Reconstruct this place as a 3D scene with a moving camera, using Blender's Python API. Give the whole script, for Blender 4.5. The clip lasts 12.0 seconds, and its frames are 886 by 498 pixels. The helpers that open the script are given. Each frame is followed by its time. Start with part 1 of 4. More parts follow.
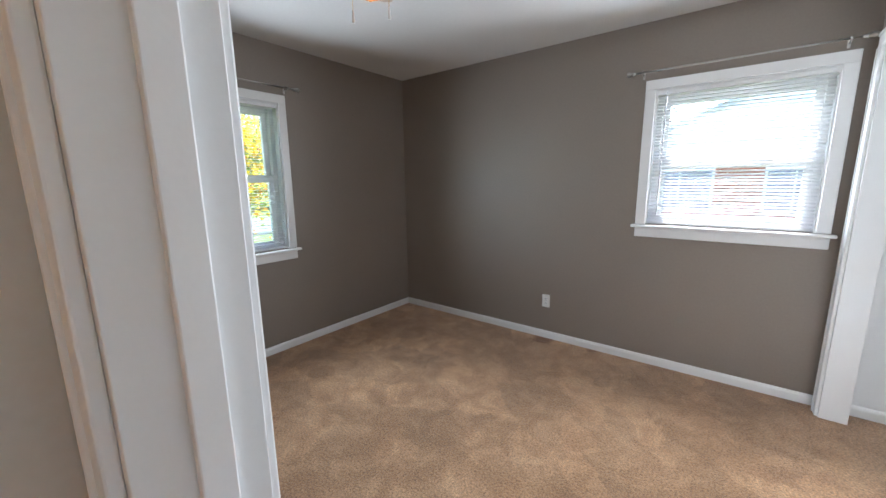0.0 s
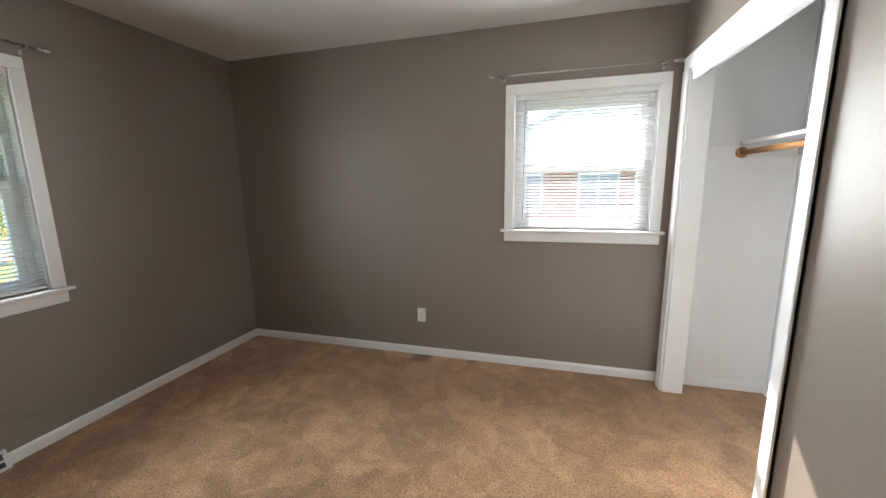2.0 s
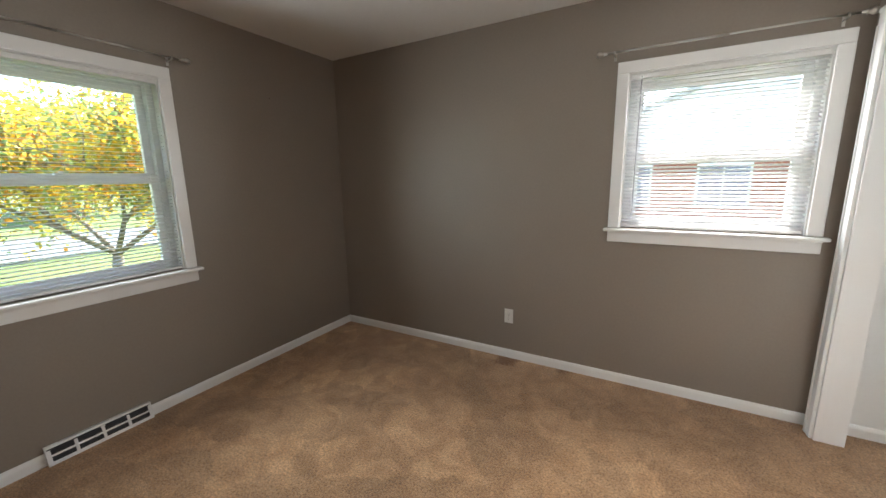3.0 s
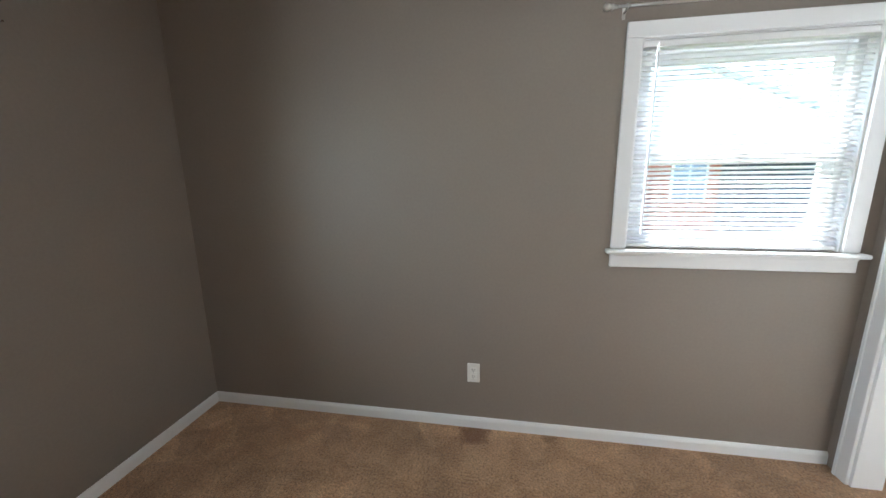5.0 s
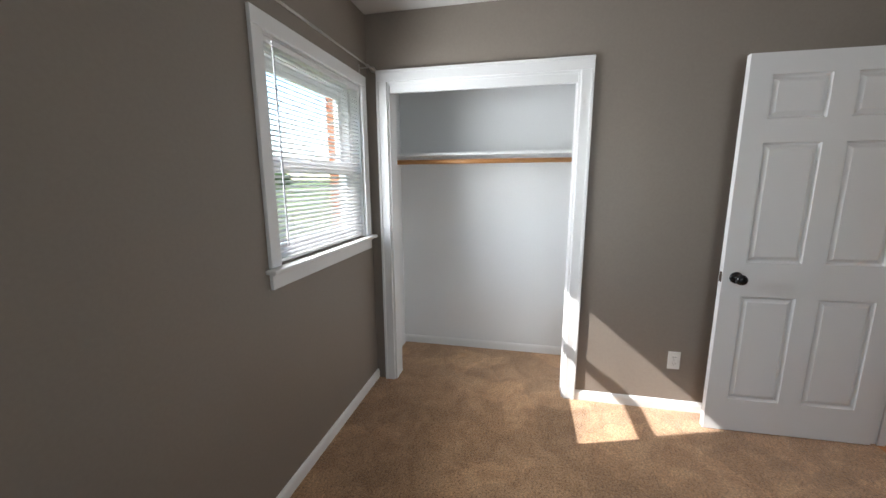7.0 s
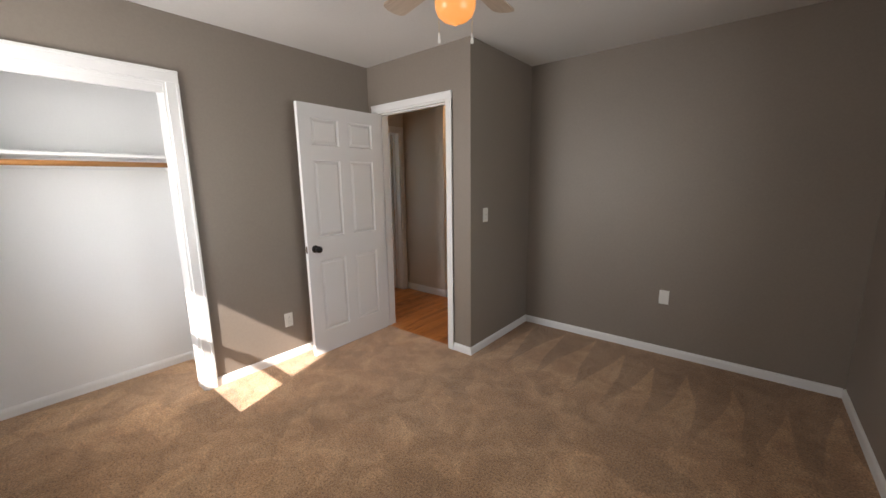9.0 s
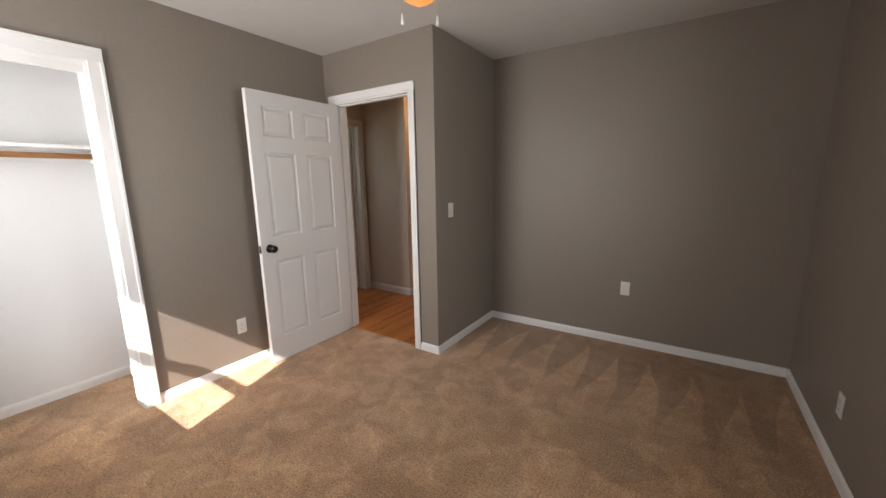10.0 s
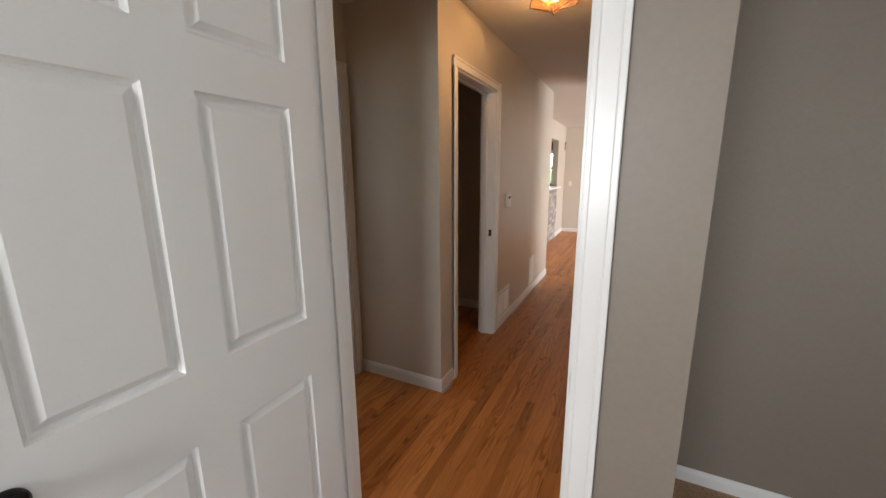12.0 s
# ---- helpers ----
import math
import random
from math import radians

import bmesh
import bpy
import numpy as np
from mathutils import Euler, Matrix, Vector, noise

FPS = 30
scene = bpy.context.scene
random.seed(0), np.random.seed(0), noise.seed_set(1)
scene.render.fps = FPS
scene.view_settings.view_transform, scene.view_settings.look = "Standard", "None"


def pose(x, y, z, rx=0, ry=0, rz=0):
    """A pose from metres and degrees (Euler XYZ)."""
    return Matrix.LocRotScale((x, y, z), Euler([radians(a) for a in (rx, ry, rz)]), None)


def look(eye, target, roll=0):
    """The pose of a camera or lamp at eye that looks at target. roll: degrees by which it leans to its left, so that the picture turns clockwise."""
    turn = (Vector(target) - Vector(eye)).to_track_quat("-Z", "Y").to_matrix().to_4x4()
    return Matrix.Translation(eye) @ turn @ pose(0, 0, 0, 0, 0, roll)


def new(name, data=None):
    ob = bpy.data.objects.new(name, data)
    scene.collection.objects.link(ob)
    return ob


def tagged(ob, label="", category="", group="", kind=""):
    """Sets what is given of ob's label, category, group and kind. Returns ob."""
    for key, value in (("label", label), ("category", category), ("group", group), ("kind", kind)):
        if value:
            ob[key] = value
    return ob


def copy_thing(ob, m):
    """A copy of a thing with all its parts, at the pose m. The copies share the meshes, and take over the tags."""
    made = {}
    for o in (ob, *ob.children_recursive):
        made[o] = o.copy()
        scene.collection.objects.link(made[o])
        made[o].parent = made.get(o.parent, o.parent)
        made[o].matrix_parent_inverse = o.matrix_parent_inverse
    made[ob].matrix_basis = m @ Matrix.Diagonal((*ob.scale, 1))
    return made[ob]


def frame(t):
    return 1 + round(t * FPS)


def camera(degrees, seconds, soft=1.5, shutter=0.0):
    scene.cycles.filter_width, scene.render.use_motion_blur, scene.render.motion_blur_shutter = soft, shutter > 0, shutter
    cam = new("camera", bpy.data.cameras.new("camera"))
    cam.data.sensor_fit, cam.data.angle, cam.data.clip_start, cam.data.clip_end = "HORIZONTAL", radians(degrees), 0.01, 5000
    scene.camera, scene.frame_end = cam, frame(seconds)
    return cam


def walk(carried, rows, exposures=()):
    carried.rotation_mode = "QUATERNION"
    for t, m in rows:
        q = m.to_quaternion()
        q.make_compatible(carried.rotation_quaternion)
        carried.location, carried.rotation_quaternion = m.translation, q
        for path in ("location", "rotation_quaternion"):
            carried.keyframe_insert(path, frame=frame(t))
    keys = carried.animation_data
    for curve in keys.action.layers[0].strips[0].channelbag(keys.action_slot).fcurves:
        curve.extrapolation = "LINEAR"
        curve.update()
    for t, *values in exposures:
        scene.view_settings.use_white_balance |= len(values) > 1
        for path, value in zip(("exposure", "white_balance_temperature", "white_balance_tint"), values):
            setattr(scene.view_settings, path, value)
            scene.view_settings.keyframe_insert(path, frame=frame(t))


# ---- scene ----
cam = camera(99.9, 12.0)
PATH = [
    (0, (0.71, 1.015, 1.411), (-0.498, 2.568, 1.051), -0.7),
    (0.5, (0.583, 1.131, 1.418), (-0.336, 2.872, 1.063), -0.8),
    (1, (0.564, 1.231, 1.424), (-0.083, 3.091, 1.075), -0.8),
    (1.5, (0.519, 1.245, 1.426), (-0.007, 3.142, 1.075), -0.9),
    (2, (0.458, 1.319, 1.417), (-0.082, 3.213, 1.068), -0.9),
    (2.5, (0.42, 1.392, 1.418), (-0.373, 3.193, 1.06), -1.1),
    (2.7, (0.416, 1.404, 1.416), (-0.528, 3.131, 1.062), -1.1),
    (4.5, (0.006, 2.005, 1.427), (-1.007, 3.677, 1.006), -1.1),
    (5, (-0.347, 2.19, 1.463), (-0.694, 4.116, 1.05), -0.9),
    (5.5, (-0.721, 2.339, 1.431), (-0.24, 4.246, 1.066), -0.5),
    (6, (-0.954, 2.58, 1.414), (0.138, 4.217, 1.053), -0.5),
    (6.5, (-1.126, 2.854, 1.435), (0.476, 3.993, 1.065), -0.3),
    (7, (-1.169, 3.074, 1.43), (0.753, 3.495, 1.073), -0.3),
    (7.5, (-1.218, 3.257, 1.447), (0.72, 2.921, 1.083), -0.6),
    (7.7, (-1.264, 3.311, 1.462), (0.599, 2.685, 1.092), -0.7),
    (9.3, (-1.631, 3.613, 1.431), (-0.46, 2.03, 1.078), -0.8),
    (9.5, (-1.619, 3.624, 1.436), (-0.487, 2.013, 1.081), -0.8),
    (10, (-1.529, 3.527, 1.405), (-0.445, 1.887, 1.035), -0.9),
    (10.5, (-1.146, 3.250, 1.418), (-0.09, 1.6, 1.019), -0.7),
    (11, (-0.685, 2.908, 1.419), (0.348, 1.242, 1.017), -0.6),
    (11.5, (-0.214, 2.52, 1.41), (0.781, 0.832, 1.012), -0.7),
    (12, (0.214, 2.075, 1.434), (1.102, 0.328, 1.035), -0.4),
]
EXPOSURES = [(0.0, 3.52, 5900, 10), (0.5, 3.37, 6200, 9), (1.0, 3.39, 6450, 10), (2.0, 3.45, 6600, 11), (2.5, 3.34, 6900, 11),
             (4.5, 3.58, 6150, 7), (5.0, 3.73, 6050, 7), (5.5, 3.35, 7050, 13), (6.0, 3, 7050, 14), (6.5, 2.85, 6850, 13), (7.0, 2.6, 6400, 11), (7.5, 2.6, 6300, 11),
             (9.5, 2.9, 7200, 17), (10.0, 2.93, 7100, 17), (10.5, 3.02, 6900, 16), (11.0, 3.08, 6250, 12), (11.5, 3.25, 6200, 11), (12.0, 3.02, 6700, 11)]
walk(cam, [(t, look(eye, target, roll)) for t, eye, target, roll in PATH], EXPOSURES)

# ---- plan, in metres ----
W, N, E, D, C, S, H = -2.215, 4.10, 1.235, 1.19, 0.075, 0.205, 2.465
GROUND = -0.55

# ---- daylight ----
SUN_TO = Vector((-1.0, 3.0, 2.47)).normalized()
world = bpy.data.worlds.new("sky")
scene.world = world
world.use_nodes = True
wn = world.node_tree.nodes
sky = wn.new("ShaderNodeTexSky")
sky.sky_type, sky.sun_disc = "NISHITA", False
sky.sun_elevation = math.asin(SUN_TO.z)
sky.sun_rotation = math.atan2(SUN_TO.x, SUN_TO.y)
sky.air_density, sky.dust_density = 1.0, 0.4
world.node_tree.links.new(sky.outputs[0], wn["Background"].inputs[0])
wn["Background"].inputs[1].default_value = 0.11
sun_data = bpy.data.lights.new("sun", "SUN")
sun_data.energy, sun_data.angle, sun_data.color = 2.7, radians(0.53), (1.0, 0.97, 0.93)
sun = new("sun", sun_data)
sun.matrix_world = look(SUN_TO * 30, (0, 0, 0))


def bulb(name, place, watts, colour, radius):
    data = bpy.data.lights.new(name, "POINT")
    data.energy, data.color, data.shadow_soft_size = watts, colour, radius
    ob = new(name, data)
    ob.location = place
    return ob


def sky_lamp(name, place, turn, width, tall, watts, colour, spread=180.0):
    """A lamp added in a window's opening; stands in for sky and sunlit ground, scattered by the blind."""
    data = bpy.data.lights.new(name, "AREA")
    data.shape, data.size, data.size_y = "RECTANGLE", width, tall
    data.energy, data.color, data.spread = watts, colour, radians(spread)
    ob = new(name, data)
    ob.matrix_world = pose(*place, 0, 0, turn) @ pose(0, 0, 0, 90, 0, 0)
    return ob


SKYLIGHT = (0.86, 0.94, 1.0)
sky_lamp("north_window_sky", (0.66, N - 0.003, 1.545), 180, 0.88, 0.90, 4.1, (0.93, 0.97, 1.0), 142.0)
sky_lamp("west_window_sky", (W + 0.003, 2.185, 1.45), -90, 0.92, 1.12, 2.05, SKYLIGHT, 148.0)
# lamp at an unseen living room window, added to light the hall
sky_lamp("living_window_sky", (-3.36, -5.5, 1.30), -90, 2.1, 0.9, 26.0, (0.95, 0.97, 1.0))
# lamp behind the alcove door, added at a window that is never in view
sky_lamp("bath_window_sky", (3.28, 0.62, 1.55), 90, 0.70, 0.80, 0.7, SKYLIGHT)

FAN = Vector((-0.51, 2.135, 0))
HALL_LAMP = Vector((0.715, -0.36, 0))
bulb("hall_bulb", (HALL_LAMP.x, HALL_LAMP.y + 0.05, 2.395), 5.4, (1.0, 0.66, 0.38), 0.012)


# ---- materials ----
def material(name):
    m = bpy.data.materials.new(name)
    m.use_nodes = True
    nt = m.node_tree
    return m, nt, nt.nodes["Principled BSDF"]


def node(nt, kind, **values):
    n = nt.nodes.new(kind)
    for key, value in values.items():
        n.inputs[key.replace("_", " ")].default_value = value
    return n


def where(nt):
    return nt.nodes.new("ShaderNodeNewGeometry").outputs["Position"]


def own(nt):
    return nt.nodes.new("ShaderNodeTexCoord").outputs["Object"]


def scaled(nt, vector, size):
    n = nt.nodes.new("ShaderNodeMapping")
    n.inputs["Scale"].default_value = size
    nt.links.new(vector, n.inputs["Vector"])
    return n.outputs["Vector"]


def grain(nt, vector, scale, detail=4.0, rough=0.55, twist=0.0):
    n = node(nt, "ShaderNodeTexNoise", Scale=scale, Detail=detail, Roughness=rough, Distortion=twist)
    nt.links.new(vector, n.inputs["Vector"])
    return n.outputs["Fac"]


def ramp(nt, fac, *stops):
    n = nt.nodes.new("ShaderNodeValToRGB")
    while len(n.color_ramp.elements) < len(stops):
        n.color_ramp.elements.new(0.5)
    for e, (at, value) in zip(n.color_ramp.elements, stops):
        e.position = at
        e.color = (value, value, value, 1) if isinstance(value, (int, float)) else (*value, 1)
    nt.links.new(fac, n.inputs[0])
    return n.outputs["Color"]


def mixed(nt, fac, a, b, how="MIX"):
    n = nt.nodes.new("ShaderNodeMix")
    n.data_type, n.blend_type = "RGBA", how
    for slot, value in ((0, fac), (6, a), (7, b)):
        if isinstance(value, bpy.types.NodeSocket):
            nt.links.new(value, n.inputs[slot])
        elif slot == 0:
            n.inputs[0].default_value = value
        else:
            n.inputs[slot].default_value = (*value, 1) if len(value) == 3 else value
    return n.outputs[2]


def maths(nt, how, a, b=0.0):
    n = nt.nodes.new("ShaderNodeMath")
    n.operation = how
    for slot, value in ((0, a), (1, b)):
        if isinstance(value, bpy.types.NodeSocket):
            nt.links.new(value, n.inputs[slot])
        else:
            n.inputs[slot].default_value = value
    return n.outputs[0]


def relief(nt, bsdf, height, strength, distance):
    n = node(nt, "ShaderNodeBump", Strength=strength, Distance=distance)
    nt.links.new(height, n.inputs["Height"])
    nt.links.new(n.outputs["Normal"], bsdf.inputs["Normal"])


def paint(name, colour, rough, spread=0.05, dimple=90.0, depth=0.0006, gloss=0.5):
    """Rolled or brushed paint: slight drift of colour, uneven sheen, fine stipple."""
    m, nt, b = material(name)
    p = where(nt)
    big = grain(nt, p, 1.3, 3.0)
    fine = grain(nt, p, dimple, 3.0)
    shade = ramp(nt, big, (0.3, tuple(c * (1 - spread) for c in colour)), (0.7, tuple(min(1, c * (1 + spread)) for c in colour)))
    nt.links.new(mixed(nt, 0.03, shade, ramp(nt, fine, (0.3, 0.0), (0.7, 1.0)), "OVERLAY"), b.inputs["Base Color"])
    r = nt.nodes.new("ShaderNodeMapRange")
    r.inputs["To Min"].default_value, r.inputs["To Max"].default_value = rough - 0.02, rough + 0.03
    nt.links.new(grain(nt, p, 5.0, 5.0), r.inputs["Value"])
    nt.links.new(r.outputs[0], b.inputs["Roughness"])
    b.inputs["Specular IOR Level"].default_value = gloss
    relief(nt, b, fine, 0.2, depth)
    return m


def plain(name, colour, rough, metal=0.0, spread=0.06, scale=30.0):
    m, nt, b = material(name)
    shade = ramp(nt, grain(nt, where(nt), scale, 4.0), (0.3, tuple(c * (1 - spread) for c in colour)), (0.7, tuple(min(1, c * (1 + spread)) for c in colour)))
    nt.links.new(shade, b.inputs["Base Color"])
    b.inputs["Roughness"].default_value, b.inputs["Metallic"].default_value = rough, metal
    return m


TAUPE = paint("taupe_satin_paint", (0.245, 0.207, 0.174), 0.48, 0.03, 70.0)
BEIGE = paint("beige_satin_paint", (0.60, 0.555, 0.485), 0.34, 0.03, 70.0)
CEILING = paint("flat_ceiling_paint", (0.66, 0.645, 0.62), 0.9, 0.03, 45.0, 0.0012, 0.2)
WHITE_WALL = paint("white_closet_paint", (0.76, 0.765, 0.76), 0.6, 0.02, 70.0)
TRIM = paint("white_trim_paint", (0.78, 0.78, 0.77), 0.30, 0.03, 160.0, 0.0003)
DOOR_PAINT = paint("white_door_paint", (0.76, 0.755, 0.745), 0.32, 0.02, 160.0, 0.0003)
VINYL = plain("white_vinyl", (0.78, 0.79, 0.80), 0.32, 0.0, 0.03)
PLASTIC = plain("white_plastic", (0.78, 0.77, 0.73), 0.28, 0.0, 0.02)
SLOT = plain("dark_slot", (0.02, 0.02, 0.02), 0.6)
BLACK = plain("black_enamel_metal", (0.012, 0.012, 0.013), 0.22, 0.3)
NICKEL = plain("brushed_nickel", (0.52, 0.50, 0.47), 0.30, 1.0, 0.05, 60.0)
BRASS = plain("brass", (0.62, 0.42, 0.15), 0.28, 1.0, 0.08, 50.0)
BRONZE = plain("dark_bronze", (0.10, 0.06, 0.035), 0.38, 0.9, 0.2, 40.0)
ENAMEL = plain("white_enamel_metal", (0.76, 0.76, 0.75), 0.35, 0.0, 0.03)
SHADE_GREY = plain("register_shade", (0.10, 0.10, 0.11), 0.6)
WALL_CAP = plain("plaster", (0.5, 0.47, 0.42), 0.9)
SHINGLE = plain("pale_shingles", (0.42, 0.41, 0.40), 0.9, 0.0, 0.25, 9.0)
SIDING_WHITE = plain("white_siding", (0.80, 0.80, 0.79), 0.6, 0.0, 0.05, 4.0)
SHADOW_GLASS = plain("dark_window_glass", (0.13, 0.18, 0.24), 0.08)
# colour holds the shade inside the neighbour's carport
CARPORT_SHADE = plain("carport_shade_blue_grey", (0.07, 0.09, 0.12), 0.8, 0.0, 0.2, 4.0)
CONCRETE = plain("pale_concrete", (0.36, 0.355, 0.345), 0.85, 0.0, 0.14, 3.0)
ASPHALT = plain("worn_asphalt", (0.16, 0.16, 0.165), 0.85, 0.0, 0.2, 5.0)
MORTAR = plain("mortar", (0.42, 0.39, 0.35), 0.95, 0.0, 0.1, 60.0)
BARK = plain("grey_brown_bark", (0.20, 0.165, 0.13), 0.95, 0.0, 0.4, 24.0)


def make_carpet():
    """Cut-pile tan carpet: tufts, brushed patches of the pile, a few stains."""
    m, nt, b = material("tan_cut_pile_carpet")
    p = where(nt)
    tuft = nt.nodes.new("ShaderNodeTexVoronoi")
    tuft.inputs["Scale"].default_value = 250.0
    nt.links.new(p, tuft.inputs["Vector"])
    nap = grain(nt, p, 95.0, 4.0, 0.75)
    lay = maths(nt, "ADD", maths(nt, "MULTIPLY", grain(nt, p, 6.0, 5.0, 0.62, 0.9), 0.6), maths(nt, "MULTIPLY", grain(nt, p, 0.9, 2.0), 0.4))
    # wedge-shaped vacuum strokes that run up to the south wall
    axes = nt.nodes.new("ShaderNodeSeparateXYZ")
    nt.links.new(p, axes.inputs[0])
    sway = maths(nt, "MULTIPLY", maths(nt, "SUBTRACT", grain(nt, p, 0.9, 1.0), 0.5), 0.30)
    lane = maths(nt, "DIVIDE", maths(nt, "ADD", axes.outputs["X"], sway), 0.25)
    saw = maths(nt, "ABSOLUTE", maths(nt, "SUBTRACT", maths(nt, "FRACT", lane), 0.5))
    chance = nt.nodes.new("ShaderNodeTexWhiteNoise")
    chance.noise_dimensions = "1D"
    nt.links.new(maths(nt, "FLOOR", lane), chance.inputs["W"])
    apex = maths(nt, "ADD", 0.26, maths(nt, "MULTIPLY", chance.outputs["Value"], 0.42))
    reach = maths(nt, "MULTIPLY", maths(nt, "SUBTRACT", axes.outputs["Y"], apex), 0.58)
    wedge = ramp(nt, maths(nt, "ADD", maths(nt, "SUBTRACT", maths(nt, "ADD", reach, maths(nt, "MULTIPLY", maths(nt, "SUBTRACT", grain(nt, p, 26.0, 3.0), 0.5), 0.10)), saw), 0.5), (0.485, 0.0), (0.515, 1.0))
    fade = ramp(nt, maths(nt, "MULTIPLY", axes.outputs["Y"], 0.5), (0.45, 1.0), (0.75, 0.0))
    strokes = mixed(nt, fade, (0.45, 0.45, 0.45), wedge)
    tone = ramp(nt, lay, (0.38, (0.350, 0.194, 0.095)), (0.47, (0.395, 0.226, 0.114)), (0.525, (0.45, 0.266, 0.139)), (0.60, (0.505, 0.308, 0.167)))
    # patches of pile that feet and the brush have turned: crisp, frayed edges, each patch with its own lay
    jitter = node(nt, "ShaderNodeTexNoise", Scale=4.5, Detail=6.0, Roughness=0.62)
    nt.links.new(p, jitter.inputs["Vector"])
    spread_out = nt.nodes.new("ShaderNodeVectorMath")
    spread_out.operation = "MULTIPLY_ADD"
    nt.links.new(jitter.outputs["Color"], spread_out.inputs[0])
    spread_out.inputs[1].default_value = (0.24, 0.24, 0.0)
    nt.links.new(p, spread_out.inputs[2])
    rest = maths(nt, "SUBTRACT", 1.0, fade)
    for turn, size, light, dark in ((24, (1.9, 3.6, 0.0), 1.15, 0.92), (-50, (3.4, 6.6, 0.0), 1.14, 0.92)):
        lie = nt.nodes.new("ShaderNodeMapping")
        lie.vector_type = "TEXTURE"
        lie.inputs["Rotation"].default_value = (0, 0, radians(turn))
        lie.inputs["Scale"].default_value = (1 / size[0], 1 / size[1], 1.0)
        nt.links.new(spread_out.outputs[0], lie.inputs["Vector"])
        cell = nt.nodes.new("ShaderNodeTexVoronoi")
        cell.voronoi_dimensions = "2D"
        cell.inputs["Scale"].default_value = 1.0
        nt.links.new(lie.outputs[0], cell.inputs["Vector"])
        axis = nt.nodes.new("ShaderNodeSeparateColor")
        nt.links.new(cell.outputs["Color"], axis.inputs[0])
        patch = ramp(nt, axis.outputs[0], (0.0, dark), (0.27, dark), (0.30, 1.0), (0.67, 1.0), (0.70, light), (1.0, light))
        worn = maths(nt, "MULTIPLY", rest, ramp(nt, grain(nt, p, 2.2, 3.0), (0.36, 0.45), (0.55, 1.0)))
        tone = mixed(nt, worn, tone, mixed(nt, 1.0, tone, patch, "MULTIPLY"))
    tone = mixed(nt, 1.0, tone, ramp(nt, strokes, (0.0, 0.87), (1.0, 1.20)), "MULTIPLY")
    tone = mixed(nt, 0.85, tone, ramp(nt, nap, (0.30, 0.15), (0.50, 0.95), (0.70, 1.55)), "MULTIPLY")
    # rust-brown stain beside the north wall
    away = nt.nodes.new("ShaderNodeVectorMath")
    away.operation = "DISTANCE"
    nt.links.new(p, away.inputs[0])
    away.inputs[1].default_value = (-0.52, N - 0.06, 0.0)
    ring = maths(nt, "ADD", away.outputs["Value"], maths(nt, "MULTIPLY", grain(nt, p, 22.0, 4.0), 0.16))
    tone = mixed(nt, ramp(nt, ring, (0.135, 0.85), (0.19, 0.0)), tone, (0.16, 0.058, 0.014))
    away2 = nt.nodes.new("ShaderNodeVectorMath")
    away2.operation = "DISTANCE"
    nt.links.new(p, away2.inputs[0])
    away2.inputs[1].default_value = (-0.10, N - 0.03, 0.0)
    ring2 = maths(nt, "ADD", away2.outputs["Value"], maths(nt, "MULTIPLY", grain(nt, p, 30.0, 4.0), 0.10))
    tone = mixed(nt, ramp(nt, ring2, (0.075, 0.6), (0.11, 0.0)), tone, (0.16, 0.07, 0.022))
    nt.links.new(tone, b.inputs["Base Color"])
    b.inputs["Roughness"].default_value = 1.0
    b.inputs["Specular IOR Level"].default_value = 0.05
    b.inputs["Sheen Weight"].default_value = 0.25
    b.inputs["Sheen Roughness"].default_value = 0.6
    high = maths(nt, "ADD", maths(nt, "MULTIPLY", tuft.outputs["Distance"], -0.6), nap)
    relief(nt, b, high, 0.8, 0.005)
    return m


